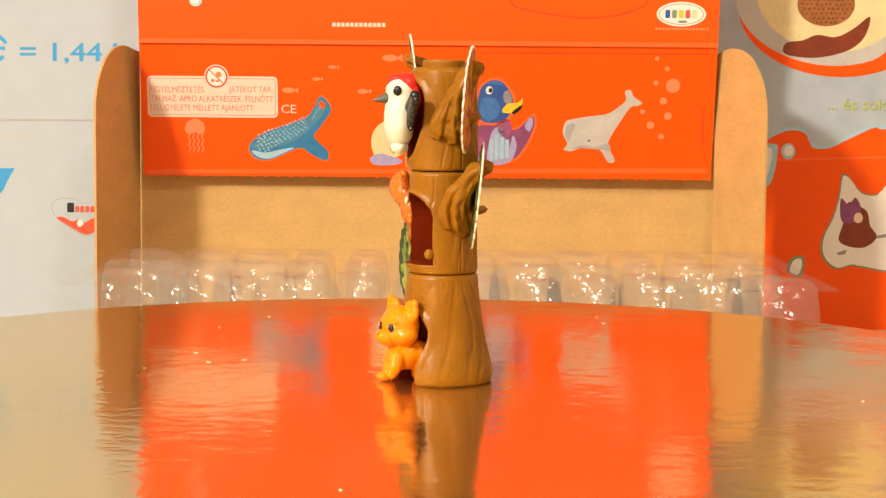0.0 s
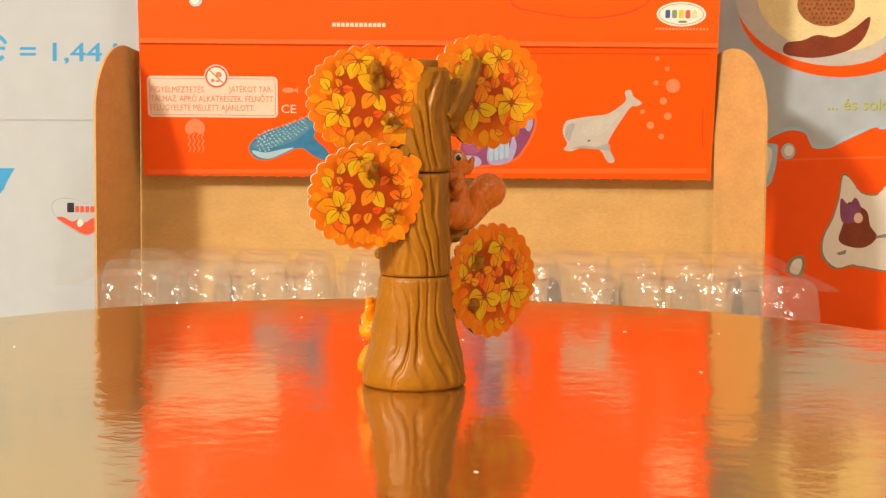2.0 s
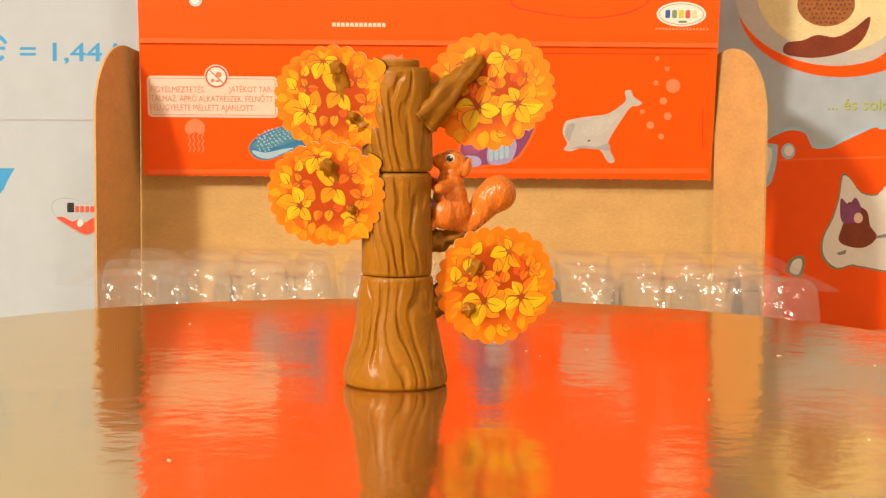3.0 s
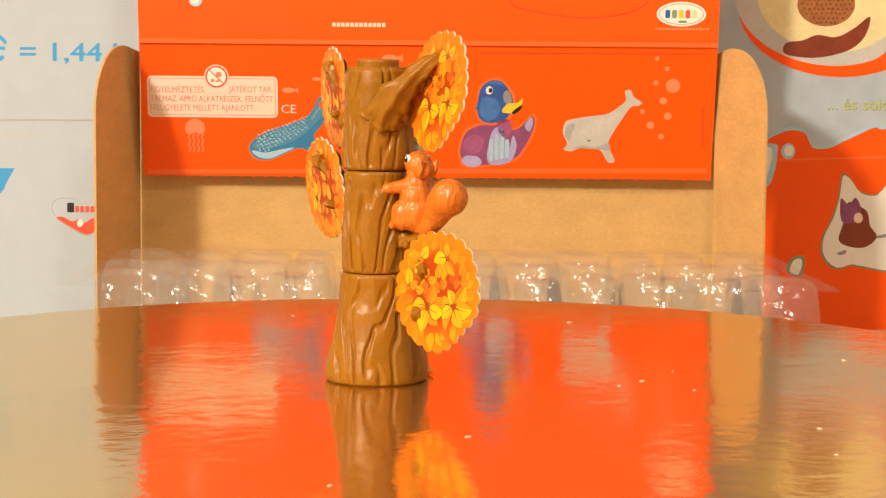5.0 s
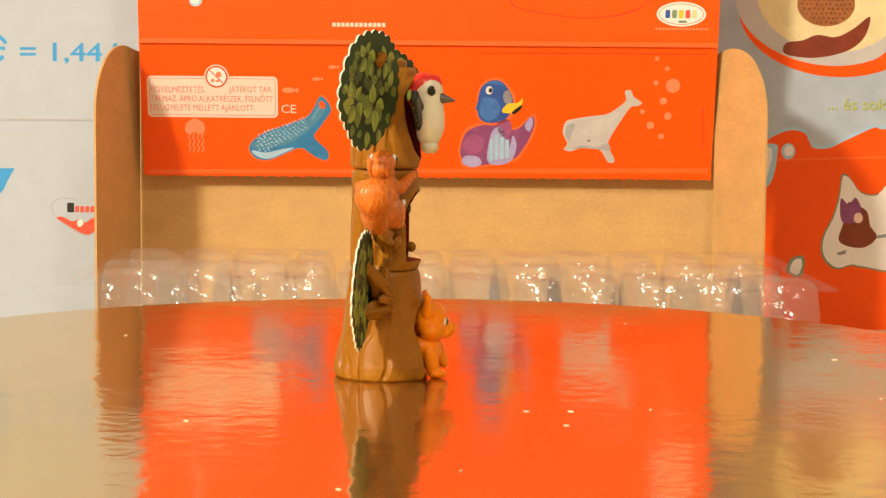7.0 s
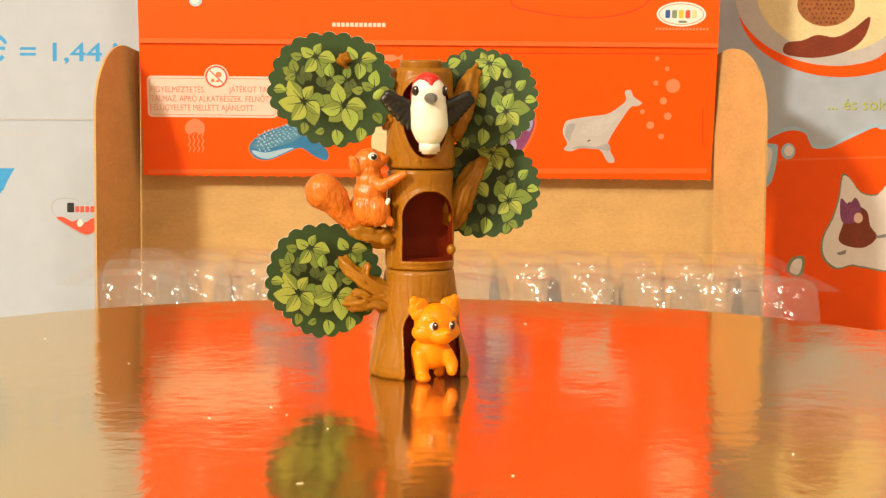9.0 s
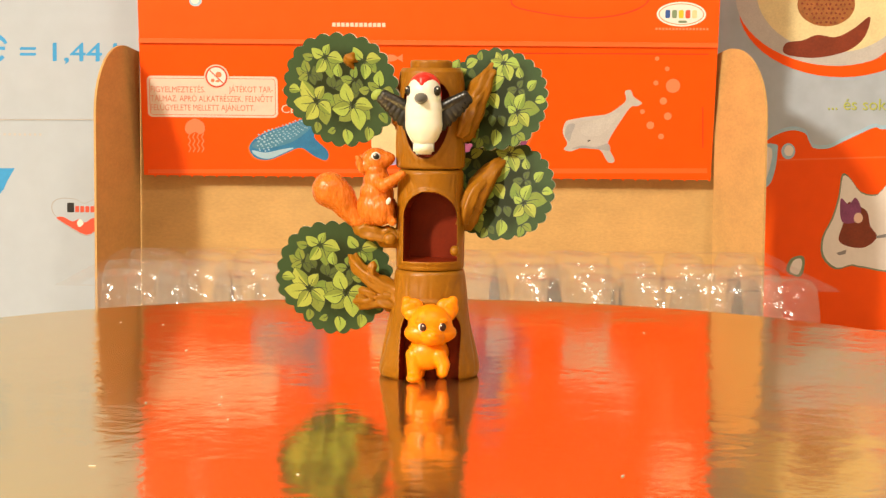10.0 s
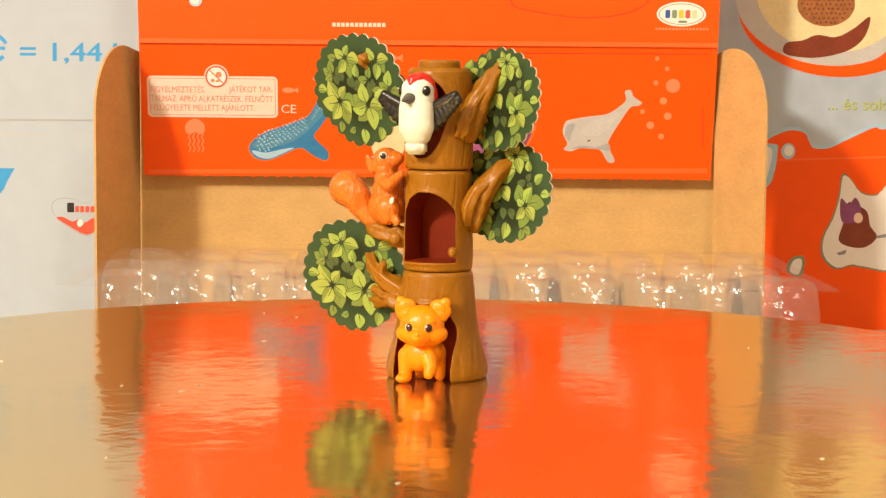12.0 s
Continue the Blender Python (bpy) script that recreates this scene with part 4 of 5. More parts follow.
def limb(name, path, radii, parent, seed=0, material=None, sides=20, steps=6, rough=0.38):
    """Tapered, bark-ridged branch along a few points (mm)."""
    pts, rad = [], []
    k = len(path)
    for i in range(k - 1):
        p = [Vector(path[max(0, min(k - 1, i + j - 1))]) for j in range(4)]
        for s in range(steps + (1 if i == k - 2 else 0)):
            t = s / steps
            pts.append(0.5 * (2 * p[1] + (p[2] - p[0]) * t + (2 * p[0] - 5 * p[1] + 4 * p[2] - p[3]) * t * t + (3 * p[1] - p[0] - 3 * p[2] + p[3]) * t ** 3))
            rad.append(radii[i] + (radii[i + 1] - radii[i]) * t)
    tip = (pts[-1] - pts[-2]).normalized()
    r = rad[-1]
    for c in (0.45, 0.75, 0.93, 1.0):
        pts.append(pts[-1] + tip * r * 0.28)
        rad.append(max(0.05, r * math.sqrt(max(0, 1 - c * c))))
    verts, faces = [], []
    ref = Vector((0.2, 1, 0.1)).normalized()
    for i, p in enumerate(pts):
        d = (pts[min(i + 1, len(pts) - 1)] - pts[max(i - 1, 0)]).normalized()
        u = d.cross(ref).normalized()
        v = d.cross(u)
        for s in range(sides):
            a = 2 * math.pi * s / sides
            q = rad[i] * (1 + rough * 0.5 * math.cos(5 * a + i * 0.25 + seed) * min(1, rad[i]) + rough * noise.noise((math.cos(a) * 1.5 + seed, math.sin(a) * 1.5, i * 0.35)))
            verts.append((p + u * math.cos(a) * q + v * math.sin(a) * q) * MM)
    for i in range(len(pts) - 1):
        for s in range(sides):
            k2 = (s + 1) % sides
            faces.append((i * sides + s, i * sides + k2, (i + 1) * sides + k2, (i + 1) * sides + s))
    faces += [tuple(reversed(range(sides))), tuple((len(pts) - 1) * sides + s for s in range(sides))]
    return part(name, mesh_of(name, verts, faces, [material or BROWN]), parent)


# print of the two crowns on the doorless side: rosettes of leaves as (across, up) in half sizes of the card,
# then leaves as (direction, length, tone); tone 0 light, 1 middle, 2 in the shade
def wide_crown():
    yield -0.30, 0.13, [(120, 0.30, 2)]
    yield -0.12, 0.00, [(20, 0.28, 2), (95, 0.26, 2)]
    yield 0.36, -0.02, [(180, 0.28, 2), (100, 0.2, 2)]
    yield -0.53, 0.27, [(157, 0.25, 1), (105, 0.25, 1), (203, 0.22, 1), (-62, 0.2, 2)]
    yield -0.24, 0.57, [(67, 0.22, 0), (150, 0.27, 0), (-14, 0.33, 0), (-125, 0.31, 0), (-75, 0.36, 1)]
    yield -0.42, 0.56, [(170, 0.22, 1)]
    yield 0.24, 0.17, [(170, 0.24, 1), (80, 0.22, 1), (-85, 0.22, 2)]
    yield 0.42, 0.50, [(128, 0.28, 0), (6, 0.30, 0), (-90, 0.30, 0), (-42, 0.28, 1)]
    yield 0.68, 0.02, [(88, 0.30, 0), (155, 0.24, 1), (-25, 0.26, 1)]
    yield 0.52, 0.02, [(185, 0.22, 1)]
    yield -0.42, -0.20, [(-5, 0.38, 1), (-68, 0.42, 1), (126, 0.42, 0), (60, 0.28, 0), (182, 0.42, 0), (-124, 0.37, 0), (-42, 0.32, 0)]
    yield 0.19, -0.26, [(155, 0.37, 1), (-38, 0.38, 1), (-133, 0.36, 1), (108, 0.38, 0), (191, 0.37, 0), (-6, 0.36, 0), (-74, 0.43, 0)]
    yield -0.93, 0.0, [(-4, 0.25, 0)]
    yield 0.0, 0.18, [(95, 0.26, 0)]
    yield -0.43, -0.53, [(-95, 0.22, 1)]
    yield -0.10, -0.66, [(205, 0.18, 1)]
    yield 0.05, -0.64, [(-85, 0.30, 0)]
    yield 0.44, -0.60, [(-92, 0.27, 0)]
    yield 0.62, -0.38, [(-50, 0.24, 1)]


def narrow_crown():
    yield -0.10, -0.28, [(165, 0.22, 2), (-75, 0.24, 2)]
    yield 0.06, -0.30, [(-60, 0.24, 2)]
    yield 0.42, 0.20, [(180, 0.22, 2), (60, 0.18, 2), (-45, 0.18, 2)]
    yield 0.12, 0.71, [(128, 0.25, 0), (62, 0.18, 0), (170, 0.27, 0), (-12, 0.34, 0), (-112, 0.31, 0), (-66, 0.36, 0)]
    yield -0.18, 0.13, [(38, 0.44, 0), (-115, 0.36, 0), (-50, 0.38, 0)]
    yield 0.42, -0.24, [(5, 0.46, 1), (-100, 0.42, 1), (118, 0.42, 1), (68, 0.36, 0), (150, 0.22, 0), (-125, 0.31, 0), (-48, 0.35, 0)]
    yield -0.53, -0.50, [(150, 0.22, 1), (-62, 0.38, 1), (55, 0.32, 0), (15, 0.31, 0), (-25, 0.28, 0), (-122, 0.37, 0)]
    yield -0.85, 0.34, [(75, 0.42, 0), (38, 0.36, 0), (-60, 0.3, 1)]
    yield -0.32, 0.72, [(90, 0.2, 1)]
    yield -0.42, 0.36, [(200, 0.26, 2), (110, 0.24, 2), (-40, 0.24, 2)]
    yield -0.62, -0.08, [(120, 0.28, 1), (30, 0.26, 2), (-70, 0.24, 2)]
    yield 0.40, -0.66, [(-30, 0.24, 1), (-100, 0.24, 1)]
    yield -0.25, -0.72, [(-110, 0.24, 1), (-40, 0.22, 2)]
    yield -0.62, 0.60, [(30, 0.30, 0)]
    yield 0.50, 0.38, [(110, 0.25, 0)]
    yield 0.60, 0.14, [(50, 0.28, 0)]
    yield 0.72, -0.02, [(0, 0.25, 0)]
    yield 0.03, -0.53, [(-95, 0.36, 0)]


def leaf_card(parent, centre, width, height, yaw, lean, seed, design, bulges, roll=0):
    """Scalloped cardboard crown: green leaves printed in front, the same leaves in autumn colours on its back."""
    lobes = 25
    n = lobes * 10
    outline = []
    for i in range(n):
        a = 2 * math.pi * i / n
        s = abs(math.sin(lobes * a / 2 + 0.35 * math.sin(2 * a + seed)))
        k = 1 - 0.065 * (1 - s) ** 1.1 + 0.010 * math.sin(5 * a + 2 * seed)
        for at, much, spread in bulges:
            d = (math.degrees(a) - at + 180) % 360 - 180
            k += much * math.exp(-(d / spread) ** 2)
        outline.append((width / 2 * k * math.cos(a) * MM, height / 2 * k * math.sin(a) * MM))
    thick = 0.55 * MM
    bm = plate(outline, thick, thick / 2)
    bmesh.ops.recalc_face_normals(bm, faces=bm.faces)
    for f in bm.faces:
        f.material_index = 1 if f.normal.y < -0.9 else 2 if f.normal.y > 0.9 else 0
    card = part("leaf_card", from_bm("leaf_card", bm, [CORE, CROWN_GREEN, CROWN_ORANGE], False), parent,
                "scalloped cardboard crown, green in front and orange behind",
                Matrix.Translation(Vector(centre) * MM) @ pose(0, 0, 0, 0, 0, yaw) @ pose(0, 0, 0, lean, 0, 0) @ pose(0, 0, 0, 0, roll, 0))
    leaves = []
    for u, v, sprig in design():
        for deg, length, tone in sprig:
            leaves.append((u * width / 2, v * height / 2, radians(deg), 1.07 * length * height / 2, tone))
    leaves.sort(key=lambda q: -q[4])

    def half_leaf(x, z, a, length, wide, s, start):
        """One half of a pointed oval leaf, from its stem to its tip, a little sickle-shaped."""
        pts = []
        for k in range(10):
            t = k / 9
            w = wide / 2 * math.sin(math.pi * t ** 0.82) ** 0.8 * s if 0 < k < 9 else 0
            w += 0.16 * wide * math.sin(math.pi * t)
            u = start + (length - start) * t
            pts.append((x + u * math.cos(a) - w * math.sin(a), z + u * math.sin(a) + w * math.cos(a)))
        return pts

    for side, inks, line, name in ((-1, (LEAF_G1, LEAF_G2, LEAF_G3), LEAF_LINE_G, "green_leaf_print"), (1, (LEAF_O1, LEAF_O3, LEAF_O2), LEAF_LINE, "autumn_leaf_print")):
        verts, faces, index = [], [], []

        def put(pts, y, mat):
            b = len(verts)
            verts.extend((p[0] * MM, side * y, p[1] * MM) for p in pts)
            area = sum(pts[i][0] * pts[(i + 1) % len(pts)][1] - pts[(i + 1) % len(pts)][0] * pts[i][1] for i in range(len(pts)))
            face = list(range(b, b + len(pts)))
            faces.append(tuple(face if (area > 0) == (side < 0) else reversed(face)))
            index.append(mat)

        if side > 0:
            rng = random.Random(seed)
            for k in range(22):
                a = 2 * math.pi * (k + rng.uniform(-0.3, 0.3)) / 22
                r = rng.uniform(0.56, 0.68)
                lean = a + rng.uniform(-0.6, 0.6)
                for h in (1, -1):
                    put(half_leaf(r * width / 2 * math.cos(a), r * height / 2 * math.sin(a), lean, 0.26 * height / 2, 0.15 * height / 2, h, 0.0), thick / 2 + (0.008 + 0.0004 * k) * MM, 1 if k % 3 else 2)
        for q, (x, z, a, length, tone) in enumerate(leaves):
            level = thick / 2 + (0.02 + 0.0012 * q) * MM
            wide, start = 0.62 * length, 0.13 * length
            mx, mz = x + 0.6 * length * math.cos(a), z + 0.6 * length * math.sin(a)
            out = math.hypot(mx / width, mz / height) * 2
            edge = not (side > 0 and out > 0.76)
            g = 0.17
            if edge:
                put(half_leaf(x, z, a, length + g, wide + 2 * g, 1, start - g) + half_leaf(x, z, a, length + g, wide + 2 * g, -1, start - g)[-2:0:-1], level, 3)
            if side < 0:
                mats = ((0, 1), (1, 1), (2, 2))[tone] if q % 3 else ((0, 0), (1, 1), (2, 2))[tone]
            elif not edge:
                mats = (1, 1)
            else:
                mats = ((0, 0), (1, 1), (2, 2))[tone] if (q * 7 + seed) % 5 < 3 else ((0, 1), (2, 1), (2, 2))[tone] if (q * 7 + seed) % 5 == 3 else (1, 2)
            for s, mat in ((1, mats[0]), (-1, mats[1])):
                put(half_leaf(x, z, a, length, wide, s, start), level + 0.0006 * MM, mat)
            if edge:
                bow = 0.16 * wide
                c, s = math.cos(a), math.sin(a)
                rib = [(x + length * t * c - (bow * math.sin(math.pi * t) + w) * s, z + length * t * s + (bow * math.sin(math.pi * t) + w) * c)
                       for t, w in ((0.06, 0.16), (0.3, 0.13), (0.5, 0.09), (0.68, 0.02), (0.68, -0.02), (0.5, -0.09), (0.3, -0.13), (0.06, -0.16))]
                put(rib, level + 0.001 * MM, 3)
        part(name, mesh_of(name, verts, faces, [*inks, line], index, False), card)
    return card


def blob(name, parent, pieces, material, voxel=0.00035, fuzz=0.0, label="", smooth_steps=6):
    """One rounded moulded body: overlapping balls and capsules (mm) fused into a single skin."""
    bm = bmesh.new()
    for p in pieces:
        c, radius = Vector(p[0]), p[1]
        m = Matrix.Translation(c * MM)
        if len(p) > 2:
            m = m @ pose(0, 0, 0, *p[2])
        bmesh.ops.create_icosphere(bm, subdivisions=3, radius=1, matrix=m @ Matrix.Diagonal((radius[0] * MM, radius[1] * MM, radius[2] * MM, 1)))
    me = from_bm(name, bm, material)
    ob = part(name, me, parent, label)
    rm = ob.modifiers.new("fuse", "REMESH")
    rm.mode, rm.voxel_size, rm.use_smooth_shade = "VOXEL", voxel, True
    sm = ob.modifiers.new("soften", "SMOOTH")
    sm.factor, sm.iterations = 0.5, smooth_steps
    return ob


def chain(a, b, ra, rb, n=5):
    """Balls from a to b with tapering radius."""
    out = []
    for i in range(n + 1):
        t = i / n
        r = ra + (rb - ra) * t
        out.append((tuple(a[k] + (b[k] - a[k]) * t for k in range(3)), (r, r, r)))
    return out


def ball(name, parent, at, radius, material, turn=(0, 0, 0), label="", sub=3):
    bm = bmesh.new()
    bmesh.ops.create_icosphere(bm, subdivisions=sub, radius=1,
                               matrix=Matrix.Translation(Vector(at) * MM) @ pose(0, 0, 0, *turn) @ Matrix.Diagonal((radius[0] * MM, radius[1] * MM, radius[2] * MM, 1)))
    return part(name, from_bm(name, bm, material), parent, label)


def build_tree():
    tree = tagged(new("toy_tree"), "brown plastic toy tree in three stacked pieces with cardboard crowns", "toy tree")
    base = [(14.2, 0.0), (15.0, 0.7), (15.25, 2.0), (15.1, 4.0), (14.2, 8.0), (13.0, 12.8), (12.1, 18.0), (11.3, 23.4), (10.8, 28.8), (10.6, 31.2), (10.1, 32.2)]
    middle = [(9.9, 32.5), (10.3, 33.2), (10.35, 41.0), (10.0, 51.0), (9.9, 59.0), (9.9, 61.4), (9.4, 62.3)]
    upper = [(9.8, 62.7), (10.3, 63.4), (10.3, 70.5), (10.0, 80.0), (9.8, 88.0), (9.4, 91.4), (8.6, 92.6)]
    low = trunk_piece("trunk_base", base, 1.3, (2.0, 8.7, -1.0, 22.8), -5.0, tree, "flared lower trunk with an arched hollow")
    mid = trunk_piece("trunk_middle", middle, 4.7, (1.15, 7.9, 35.3, 56.0), 2.5, tree, "middle trunk with an arched doorway")
    up = trunk_piece("trunk_top", upper, 8.1, (0.0, 7.0, 66.0, 89.5, 14.0), -5.0, tree, "upper trunk with a plug on top", plug=True)
    ball("door_knob", mid, (8.5, -6.2, 38.4), (1.4, 1.5, 1.6), BROWN)
    # branches
    limb("branch", [(-6, 3, 78), (-11, 3.0, 82.5), (-17, 1.0, 88.5), (-22.0, -1.5, 93.0), (-24.2, -4.6, 95.2)], [5.4, 4.3, 3.0, 2.2, 1.8], up, 1)
    limb("branch", [(8.6, 3.0, 74.5), (11, 1.0, 79), (14.5, 1.5, 86), (17.0, 4.0, 91.0), (18.4, 5.4, 92.6)], [4.2, 3.9, 3.1, 2.4, 1.8], up, 2)
    limb("branch", [(10.2, 4.2, 47.0), (12.0, 1.8, 51.5), (15.0, 1.8, 57.0), (18.8, 4.8, 62.6), (20.8, 7.6, 64.6)], [2.8, 3.4, 3.1, 2.4, 1.9], mid, 3)
    limb("branch_stub", [(-9.2, -2.6, 42.0), (-12, -3.4, 42.0), (-16, -3.8, 43.0), (-20.5, -4.0, 44.0)], [2.7, 2.9, 2.6, 2.4], mid, 4)
    ball("branch_stub_knot", mid, (-11.2, -6.4, 41.5), (2.0, 1.6, 2.0), BROWN)
    limb("branch", [(-7, -2, 22), (-12, -2.5, 25.5), (-17, -2.6, 29.0), (-21.5, -1.8, 32.5), (-23.6, 0.4, 35.2)], [4.4, 3.2, 2.5, 2.1, 1.8], low, 5)
    limb("branch", [(-9, -2, 22), (-14, -3, 23), (-18, -2.2, 22.0), (-20.8, -0.6, 22.0), (-21.3, 0.9, 22.0)], [3.2, 2.6, 2.3, 2.2, 2.0], low, 6)
    # ridged roots and a short finger of the branches
    limb("branch_root", [(8.4, -3.6, 72.6), (10.4, -3.2, 76.5), (12.8, -0.9, 83.0), (16.0, 2.4, 88.5)], [2.2, 2.7, 2.3, 1.4], up, 9)
    limb("branch_root", [(9.0, 0.6, 71.6), (11.2, -0.2, 76.0), (13.6, 0.4, 82.0), (16.4, 2.8, 88.0)], [2.4, 2.9, 2.4, 1.4], up, 14)
    limb("branch_root", [(9.8, 3.4, 45.0), (11.6, 1.8, 48.5), (14.6, 1.2, 54.5), (18.0, 3.6, 60.0)], [2.2, 2.8, 2.3, 1.4], mid, 10)
    limb("branch_root", [(10.2, -0.4, 46.4), (11.4, -1.9, 51.0), (13.8, -0.6, 56.5), (17.4, 3.0, 61.0)], [1.5, 2.2, 2.0, 1.2], mid, 15)
    limb("branch_finger", [(-15.5, -3.2, 28.0), (-17.2, -4.0, 30.6), (-16.6, -4.2, 33.4)], [1.8, 1.5, 1.2], low, 12)
    limb("branch_finger", [(-15.0, -3.2, 23.4), (-17.6, -4.4, 25.0), (-20.2, -4.0, 25.6)], [1.7, 1.4, 1.1], low, 13)
    limb("branch_root", [(-8.8, 2.6, 75.0), (-10.6, 2.2, 79.5), (-12.8, 2.2, 84.5), (-16.0, 1.6, 89.0)], [2.6, 3.0, 2.5, 1.6], up, 16)
    limb("branch_root", [(-9.0, -2.4, 76.5), (-10.2, -1.8, 80.5), (-12.4, 0.2, 85.5), (-15.0, 1.0, 89.5)], [2.0, 2.4, 2.2, 1.4], up, 17)
    # short pegs that hold the cards
    limb("card_peg", [(12, 0, 76), (13, 4.4, 78), (13.2, 6.8, 78.6)], [2.2, 1.4, 1.1], up, 7, steps=3)
    limb("card_peg", [(11.4, 2.4, 50.4), (13, 5.6, 51.4), (13.9, 8.6, 51.8)], [2.2, 1.4, 1.1], mid, 8, steps=3)
    # folded card tab beside the bird
    ball("card_tab", tree, (-14.4, -10.6, 84.6), (2.0, 0.6, 1.4), LEAF_G1, (0, -35, 0))
    # crowns
    leaf_card(tree, (-27.2, -1.9, 85.9), 38.4, 34.8, -12, 7, 11, wide_crown, ((225, -0.09, 24), (135, 0.03, 25)))
    leaf_card(tree, (19.3, 2.4, 83.4), 35.0, 30.8, -20, -4, 12, narrow_crown, ((225, 0.035, 22), (135, 0.03, 22)))
    leaf_card(tree, (20.9, 4.8, 56.2), 34.8, 30.8, -14, -6, 12, narrow_crown, ((225, 0.035, 22), (135, 0.03, 22)))
    leaf_card(tree, (-29.2, -0.7, 29.0), 36.2, 35.0, 5, 3, 11, wide_crown, ((225, -0.09, 24), (135, 0.03, 25)))
    return tree


def build_woodpecker():
    bird = tagged(new("toy_woodpecker"), "white toy woodpecker with black wings and red cap on the trunk", "toy bird")
    blob("body", bird, [((0.2, -13.6, 76.0), (5.6, 4.4, 5.8)), ((0.2, -13.4, 73.4), (4.6, 3.9, 4.0)), ((0, -13.2, 80.6), (5.5, 4.5, 5.0)), ((0, -12.8, 83.4), (5.2, 4.7, 4.2)), ((0, -12.6, 85.8), (5.0, 4.9, 4.5)),
                        ((0, -14.0, 84.2), (4.0, 3.5, 3.4)), ((0.1, -13.5, 78.4), (5.55, 4.45, 5.4))], TOY_WHITE, 0.0003, smooth_steps=16)
    bm = bmesh.new()
    bmesh.ops.create_cube(bm, size=1, matrix=Matrix.Translation((0.2 * MM, -13.6 * MM, 69.3 * MM)) @ Matrix.Diagonal((5.8 * MM, 4.4 * MM, 4.0 * MM, 1)))
    bmesh.ops.bevel(bm, geom=bm.edges[:], offset=0.8 * MM, segments=3, affect="EDGES")
    part("feet", from_bm("feet", bm, TOY_WHITE), bird)
    blob("red_cap", bird, [((0, -11.4, 86.9), (4.7, 4.6, 4.4)), ((0, -9.6, 84.5), (4.9, 3.0, 5.0)), ((0, -14.6, 89.4), (2.6, 1.6, 1.4)), ((0, -15.6, 88.9), (1.7, 1.3, 1.5)), ((0, -16.4, 87.8), (0.9, 0.8, 1.3))], TOY_RED, 0.0003, label="glossy red cap")
    v, f = turned([(2.3 * MM, 0), (2.2 * MM, 0.8 * MM), (1.7 * MM, 2.2 * MM), (0.9 * MM, 4.0 * MM), (0.35 * MM, 5.2 * MM), (0.05 * MM, 5.5 * MM)], 20)
    part("beak", mesh_of("beak", v, f, [TOY_GREY]), bird, "pointed black beak", Matrix.Translation(Vector((-0.1, -16.0, 83.8)) * MM) @ pose(0, 0, 0, 100, 0, 0) @ Matrix.Diagonal((0.95, 0.8, 1, 1)))
    for s in (-1, 1):
        ball("eye", bird, (4.3 * s, -15.0, 85.8), (0.85, 1.3, 1.5), TOY_BLACK, (0, 0, -36 * s))
        ball("eye_glint", bird, (4.55 * s, -16.1, 86.5), (0.25, 0.25, 0.3), EYE_WHITE, sub=2)
        # wing: raised arm with a fringe of feathers
        fan = []
        for k in range(7):
            # feathers hang from the raised arm, shorter towards its tip
            root = Vector(((4.2 + 1.15 * k) * s, -11.2 - 0.05 * k, 80.0 + 0.72 * k))
            length, deg = 6.0 - 0.42 * k, -74 + 7 * k
            d = Vector((math.cos(radians(deg)) * s, -0.05, math.sin(radians(deg))))
            fan.append((tuple(root + d * length * 0.45), (length * 0.58, 1.2, 1.5), (0, -deg * s, 0)))
        fan += chain((4.0 * s, -11.2, 80.6), (11.9 * s, -11.6, 84.6), 1.8, 1.4, 8)
        blob("wing", bird, fan, TOY_BLACK, 0.00022, label="black feathered wing", smooth_steps=4)
    return bird


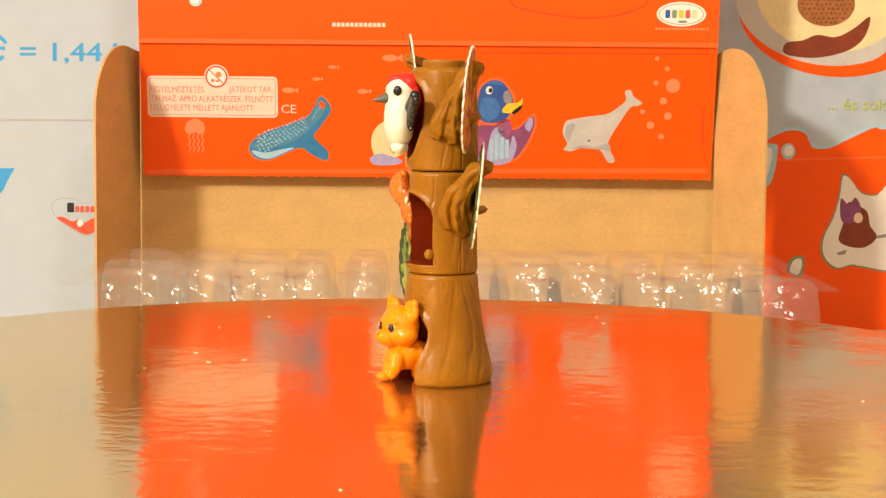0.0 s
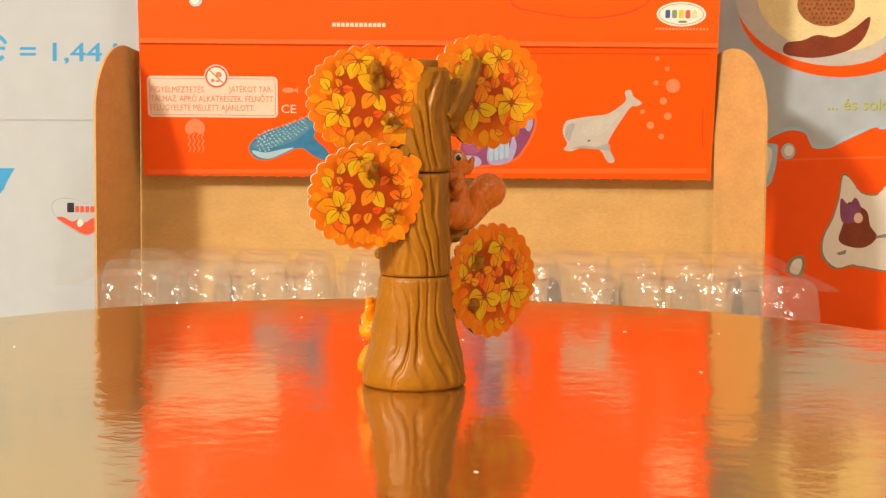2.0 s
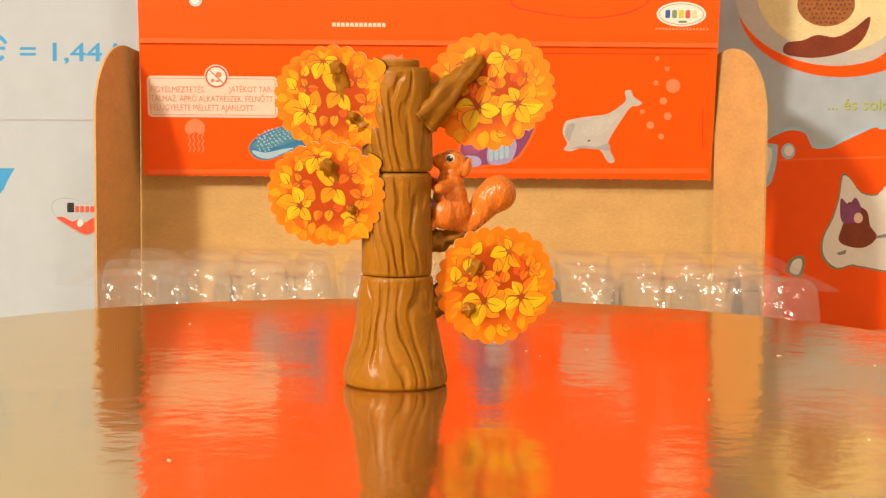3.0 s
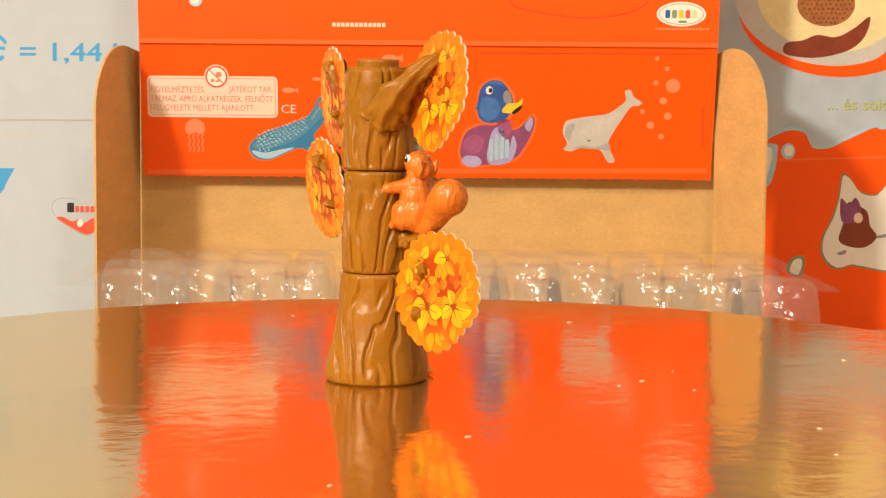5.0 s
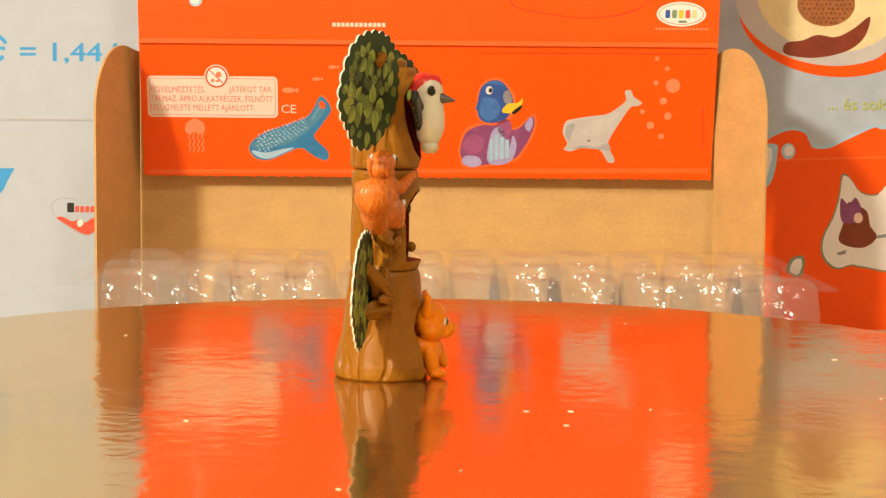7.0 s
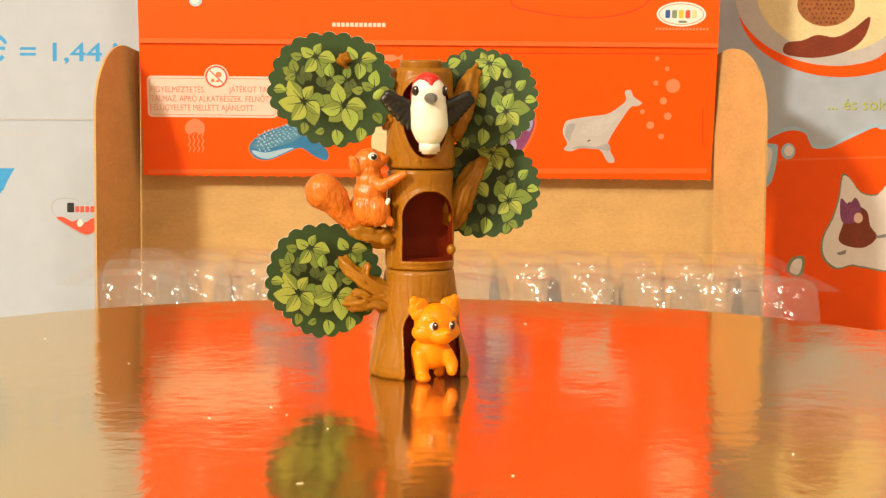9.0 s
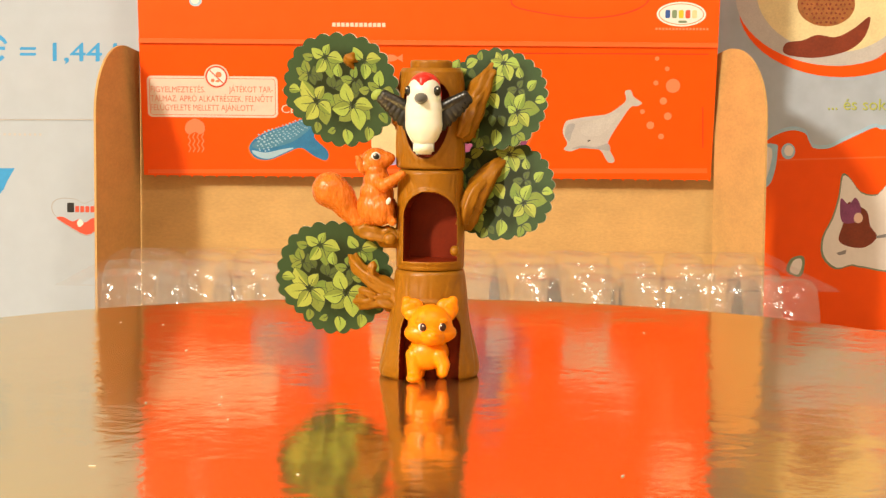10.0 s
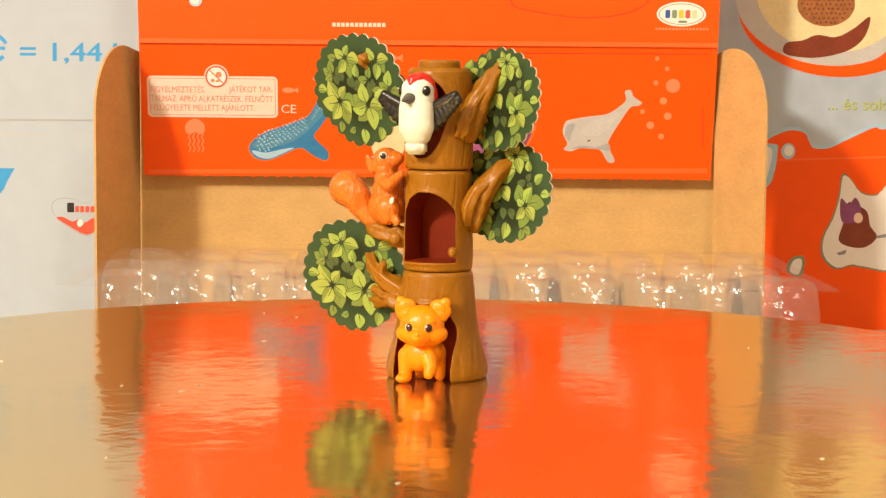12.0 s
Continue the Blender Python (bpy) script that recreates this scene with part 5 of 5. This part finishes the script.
def build_squirrel():
    sq = tagged(new("toy_squirrel"), "rust-brown plastic toy squirrel clinging to the trunk", "toy squirrel")
    blob("body", sq, [((-16.2, -3.0, 50.6), (5.9, 5.7, 5.8)), ((-15.8, -3.0, 54.8), (5.2, 5.0, 5.4)), ((-15.8, -3.2, 58.8), (4.2, 4.1, 4.2)), ((-16.2, -3.3, 62.0), (3.6, 3.6, 3.2)),
                      ((-14.0, -6.6, 50.0), (4.0, 3.0, 4.6)), ((-14.0, 0.8, 50.0), (4.0, 3.0, 4.6))]
         + chain((-12.6, -7.0, 49.5), (-10.2, -7.2, 46.8), 1.5, 1.3, 3) + chain((-12.4, 1.2, 49.5), (-10.4, 1.6, 46.8), 1.5, 1.3, 3)
         + chain((-15.0, -5.6, 58.2), (-12.8, -7.8, 57.6), 2.4, 2.0, 3) + chain((-12.8, -7.8, 57.6), (-6.8, -10.3, 61.2), 2.0, 1.2, 6)
         + chain((-15.2, -0.6, 58.4), (-12.0, 4.6, 57.7), 2.3, 1.6, 6), RUST, 0.0003)
    blob("head", sq, [((-16.2, -3.3, 64.8), (4.5, 3.8, 3.9)), ((-13.2, -3.4, 65.3), (2.8, 2.6, 2.4)), ((-18.6, -3.3, 63.2), (3.3, 3.4, 3.0))  , ((-11.6, -3.4, 65.6), (1.5, 1.6, 1.4))], RUST, 0.00028)
    for s in (-1, 1):
        blob("ear", sq, [((-20.4, -3.3 + 2.6 * s, 63.6), (1.4, 0.9, 2.4), (0, -15, 0)), ((-20.9, -3.3 + 3.0 * s, 65.3), (0.9, 0.6, 1.3), (0, -25, 0)), ((-19.8, -3.3 + 2.4 * s, 62.4), (1.2, 0.9, 1.6))], RUST, 0.00022)
        ball("eye_white", sq, (-15.5, -3.3 + 3.25 * s, 66.2), (1.4, 0.75, 1.3), EYE_WHITE)
        ball("eye", sq, (-15.3, -3.3 + 3.72 * s, 66.2), (1.0, 0.5, 0.95), TOY_BLACK)
        ball("eye_glint", sq, (-15.6, -3.3 + 4.10 * s, 66.6), (0.28, 0.16, 0.28), EYE_WHITE, sub=2)
    blob("tail", sq, chain((-18.6, -3.1, 46.8), (-21.5, -3.3, 47.0), 2.6, 3.0, 3) + chain((-21.5, -3.3, 47.0), (-24.6, -3.6, 50.0), 3.0, 3.5, 5)
         + chain((-24.6, -3.6, 50.0), (-26.8, -3.9, 53.6), 3.5, 4.7, 5) + chain((-26.8, -3.9, 53.6), (-30.0, -4.1, 55.8), 4.7, 5.5, 3), RUST, 0.0003, label="curled bushy tail")
    ball("paw_patch", sq, (-11.2, -8.4, 53.0), (0.7, 0.6, 1.2), TOY_WHITE, (0, 20, 0))
    return sq


def build_cub():
    cub = tagged(new("toy_cub"), "amber plastic toy cub stepping out of the hollow", "toy cub")
    blob("body", cub, [((1.6, -11.0, 8.6), (6.0, 6.0, 4.8)), ((1.5, -13.8, 8.2), (5.6, 3.6, 4.8)), ((2.0, -8.0, 8.0), (5.4, 4.0, 4.8))]
         + chain((-2.0, -14.6, 8.0), (-1.8, -15.6, 2.0), 2.6, 2.0, 6) + [((-1.7, -16.8, 1.45), (2.3, 2.8, 1.45))]
         + chain((5.4, -14.8, 8.0), (7.0, -15.8, 5.4), 2.5, 2.0, 4) + chain((7.0, -15.8, 5.4), (6.9, -16.8, 3.4), 2.0, 1.6, 3)
         + chain((4.6, -7.0, 6.5), (5.0, -7.0, 1.6), 2.2, 1.7, 5) + chain((-1.6, -7.0, 6.5), (-1.6, -7.0, 1.6), 2.2, 1.7, 5), ORANGE, 0.0003)
    # head, turned a little to its left
    turn = 17
    c, sn = math.cos(radians(turn)), math.sin(radians(turn))

    def h(x, y, z):
        return (2.5 + c * x - sn * y, -13.3 + sn * x + c * y, z)

    def piece(x, y, z, r, lean=0):
        return (h(x, y, z), r, (0, lean, turn))
    blob("head", cub, [piece(0, 0, 17.2, (6.7, 5.4, 6.0)), piece(0, -0.4, 14.7, (7.9, 4.8, 3.8)), piece(0, -4.0, 13.9, (3.7, 3.4, 2.7)), piece(0, -5.9, 14.3, (2.5, 2.1, 1.9)), piece(0, 0.6, 11.4, (4.6, 3.6, 2.6)),
                       piece(-3.0, -3.6, 18.6, (2.0, 1.4, 1.0)), piece(3.0, -3.6, 18.6, (2.0, 1.4, 1.0))], ORANGE, 0.0003)
    for s in (-1, 1):
        blob("ear", cub, [piece(5.2 * s, 0.8, 21.8, (3.5, 1.6, 3.0), 22 * s), piece(6.8 * s, 0.8, 23.9, (1.6, 1.1, 1.6)), piece(4.2 * s, 0.6, 20.0, (3.6, 2.4, 2.6))], ORANGE, 0.00025)
        ball("ear_hollow", cub, h(5.5 * s, -0.55, 22.1), (1.6, 0.4, 1.7), ORANGE, (0, 12 * s, turn))
        ball("eye_white", cub, h(3.0 * s, -4.55, 16.9), (1.2, 0.7, 1.3), EYE_WHITE, (0, 0, turn + 24 * s))
        ball("eye", cub, h(2.95 * s + 0.15, -4.85, 16.9), (1.06, 0.66, 1.22), EYE_BROWN, (0, 0, turn + 24 * s))
        ball("eye_glint", cub, h(2.7 * s - 0.15, -5.45, 17.4), (0.26, 0.15, 0.28), EYE_WHITE, sub=2)
    ball("nose", cub, h(0, -7.75, 15.2), (1.0, 0.5, 0.65), ORANGE)
    return cub


TOY = [build_tree(), build_woodpecker(), build_squirrel(), build_cub()]


# ---------------------------------------------------------------- what moves
def turn_at(t):
    """Turn at any time, by a smooth monotone curve through the rows of TURN."""
    n = len(TURN)
    i = max(k for k in range(n - 1) if TURN[k][0] <= t + 1e-9)
    def slope(k):
        if k == 0 or k == n - 1:
            a, b = (0, 1) if k == 0 else (n - 2, n - 1)
            return (TURN[b][1] - TURN[a][1]) / (TURN[b][0] - TURN[a][0])
        h0, h1 = TURN[k][0] - TURN[k - 1][0], TURN[k + 1][0] - TURN[k][0]
        d0, d1 = (TURN[k][1] - TURN[k - 1][1]) / h0, (TURN[k + 1][1] - TURN[k][1]) / h1
        return (d0 * h1 + d1 * h0) / (h0 + h1)
    (t0, v0), (t1, v1) = TURN[i], TURN[i + 1]
    h, s = t1 - t0, (t - t0) / (t1 - t0)
    return ((2 * s ** 3 - 3 * s * s + 1) * v0 + (s ** 3 - 2 * s * s + s) * h * slope(i) + (3 * s * s - 2 * s ** 3) * v1 + (s ** 3 - s * s) * h * slope(i + 1))


def motions():
    times = [k * 0.2 for k in range(61)]
    board_rows, toy_rows = [], []
    for t in times:
        a = turn_at(min(t, 11.999))
        c, s = math.cos(radians(a)), math.sin(radians(a))
        board_rows.append((t, pose(BOARD_AT.x, BOARD_AT.y, 0, 0, 0, a)))
        toy_rows.append((t, pose(PIVOT.x + c * TREE_SPOT[0] - s * TREE_SPOT[1], PIVOT.y + s * TREE_SPOT[0] + c * TREE_SPOT[1], 0, 0, 0, a + FACING)))
    walk(BOARD, board_rows)
    for thing in TOY:
        walk(thing, toy_rows)


motions()
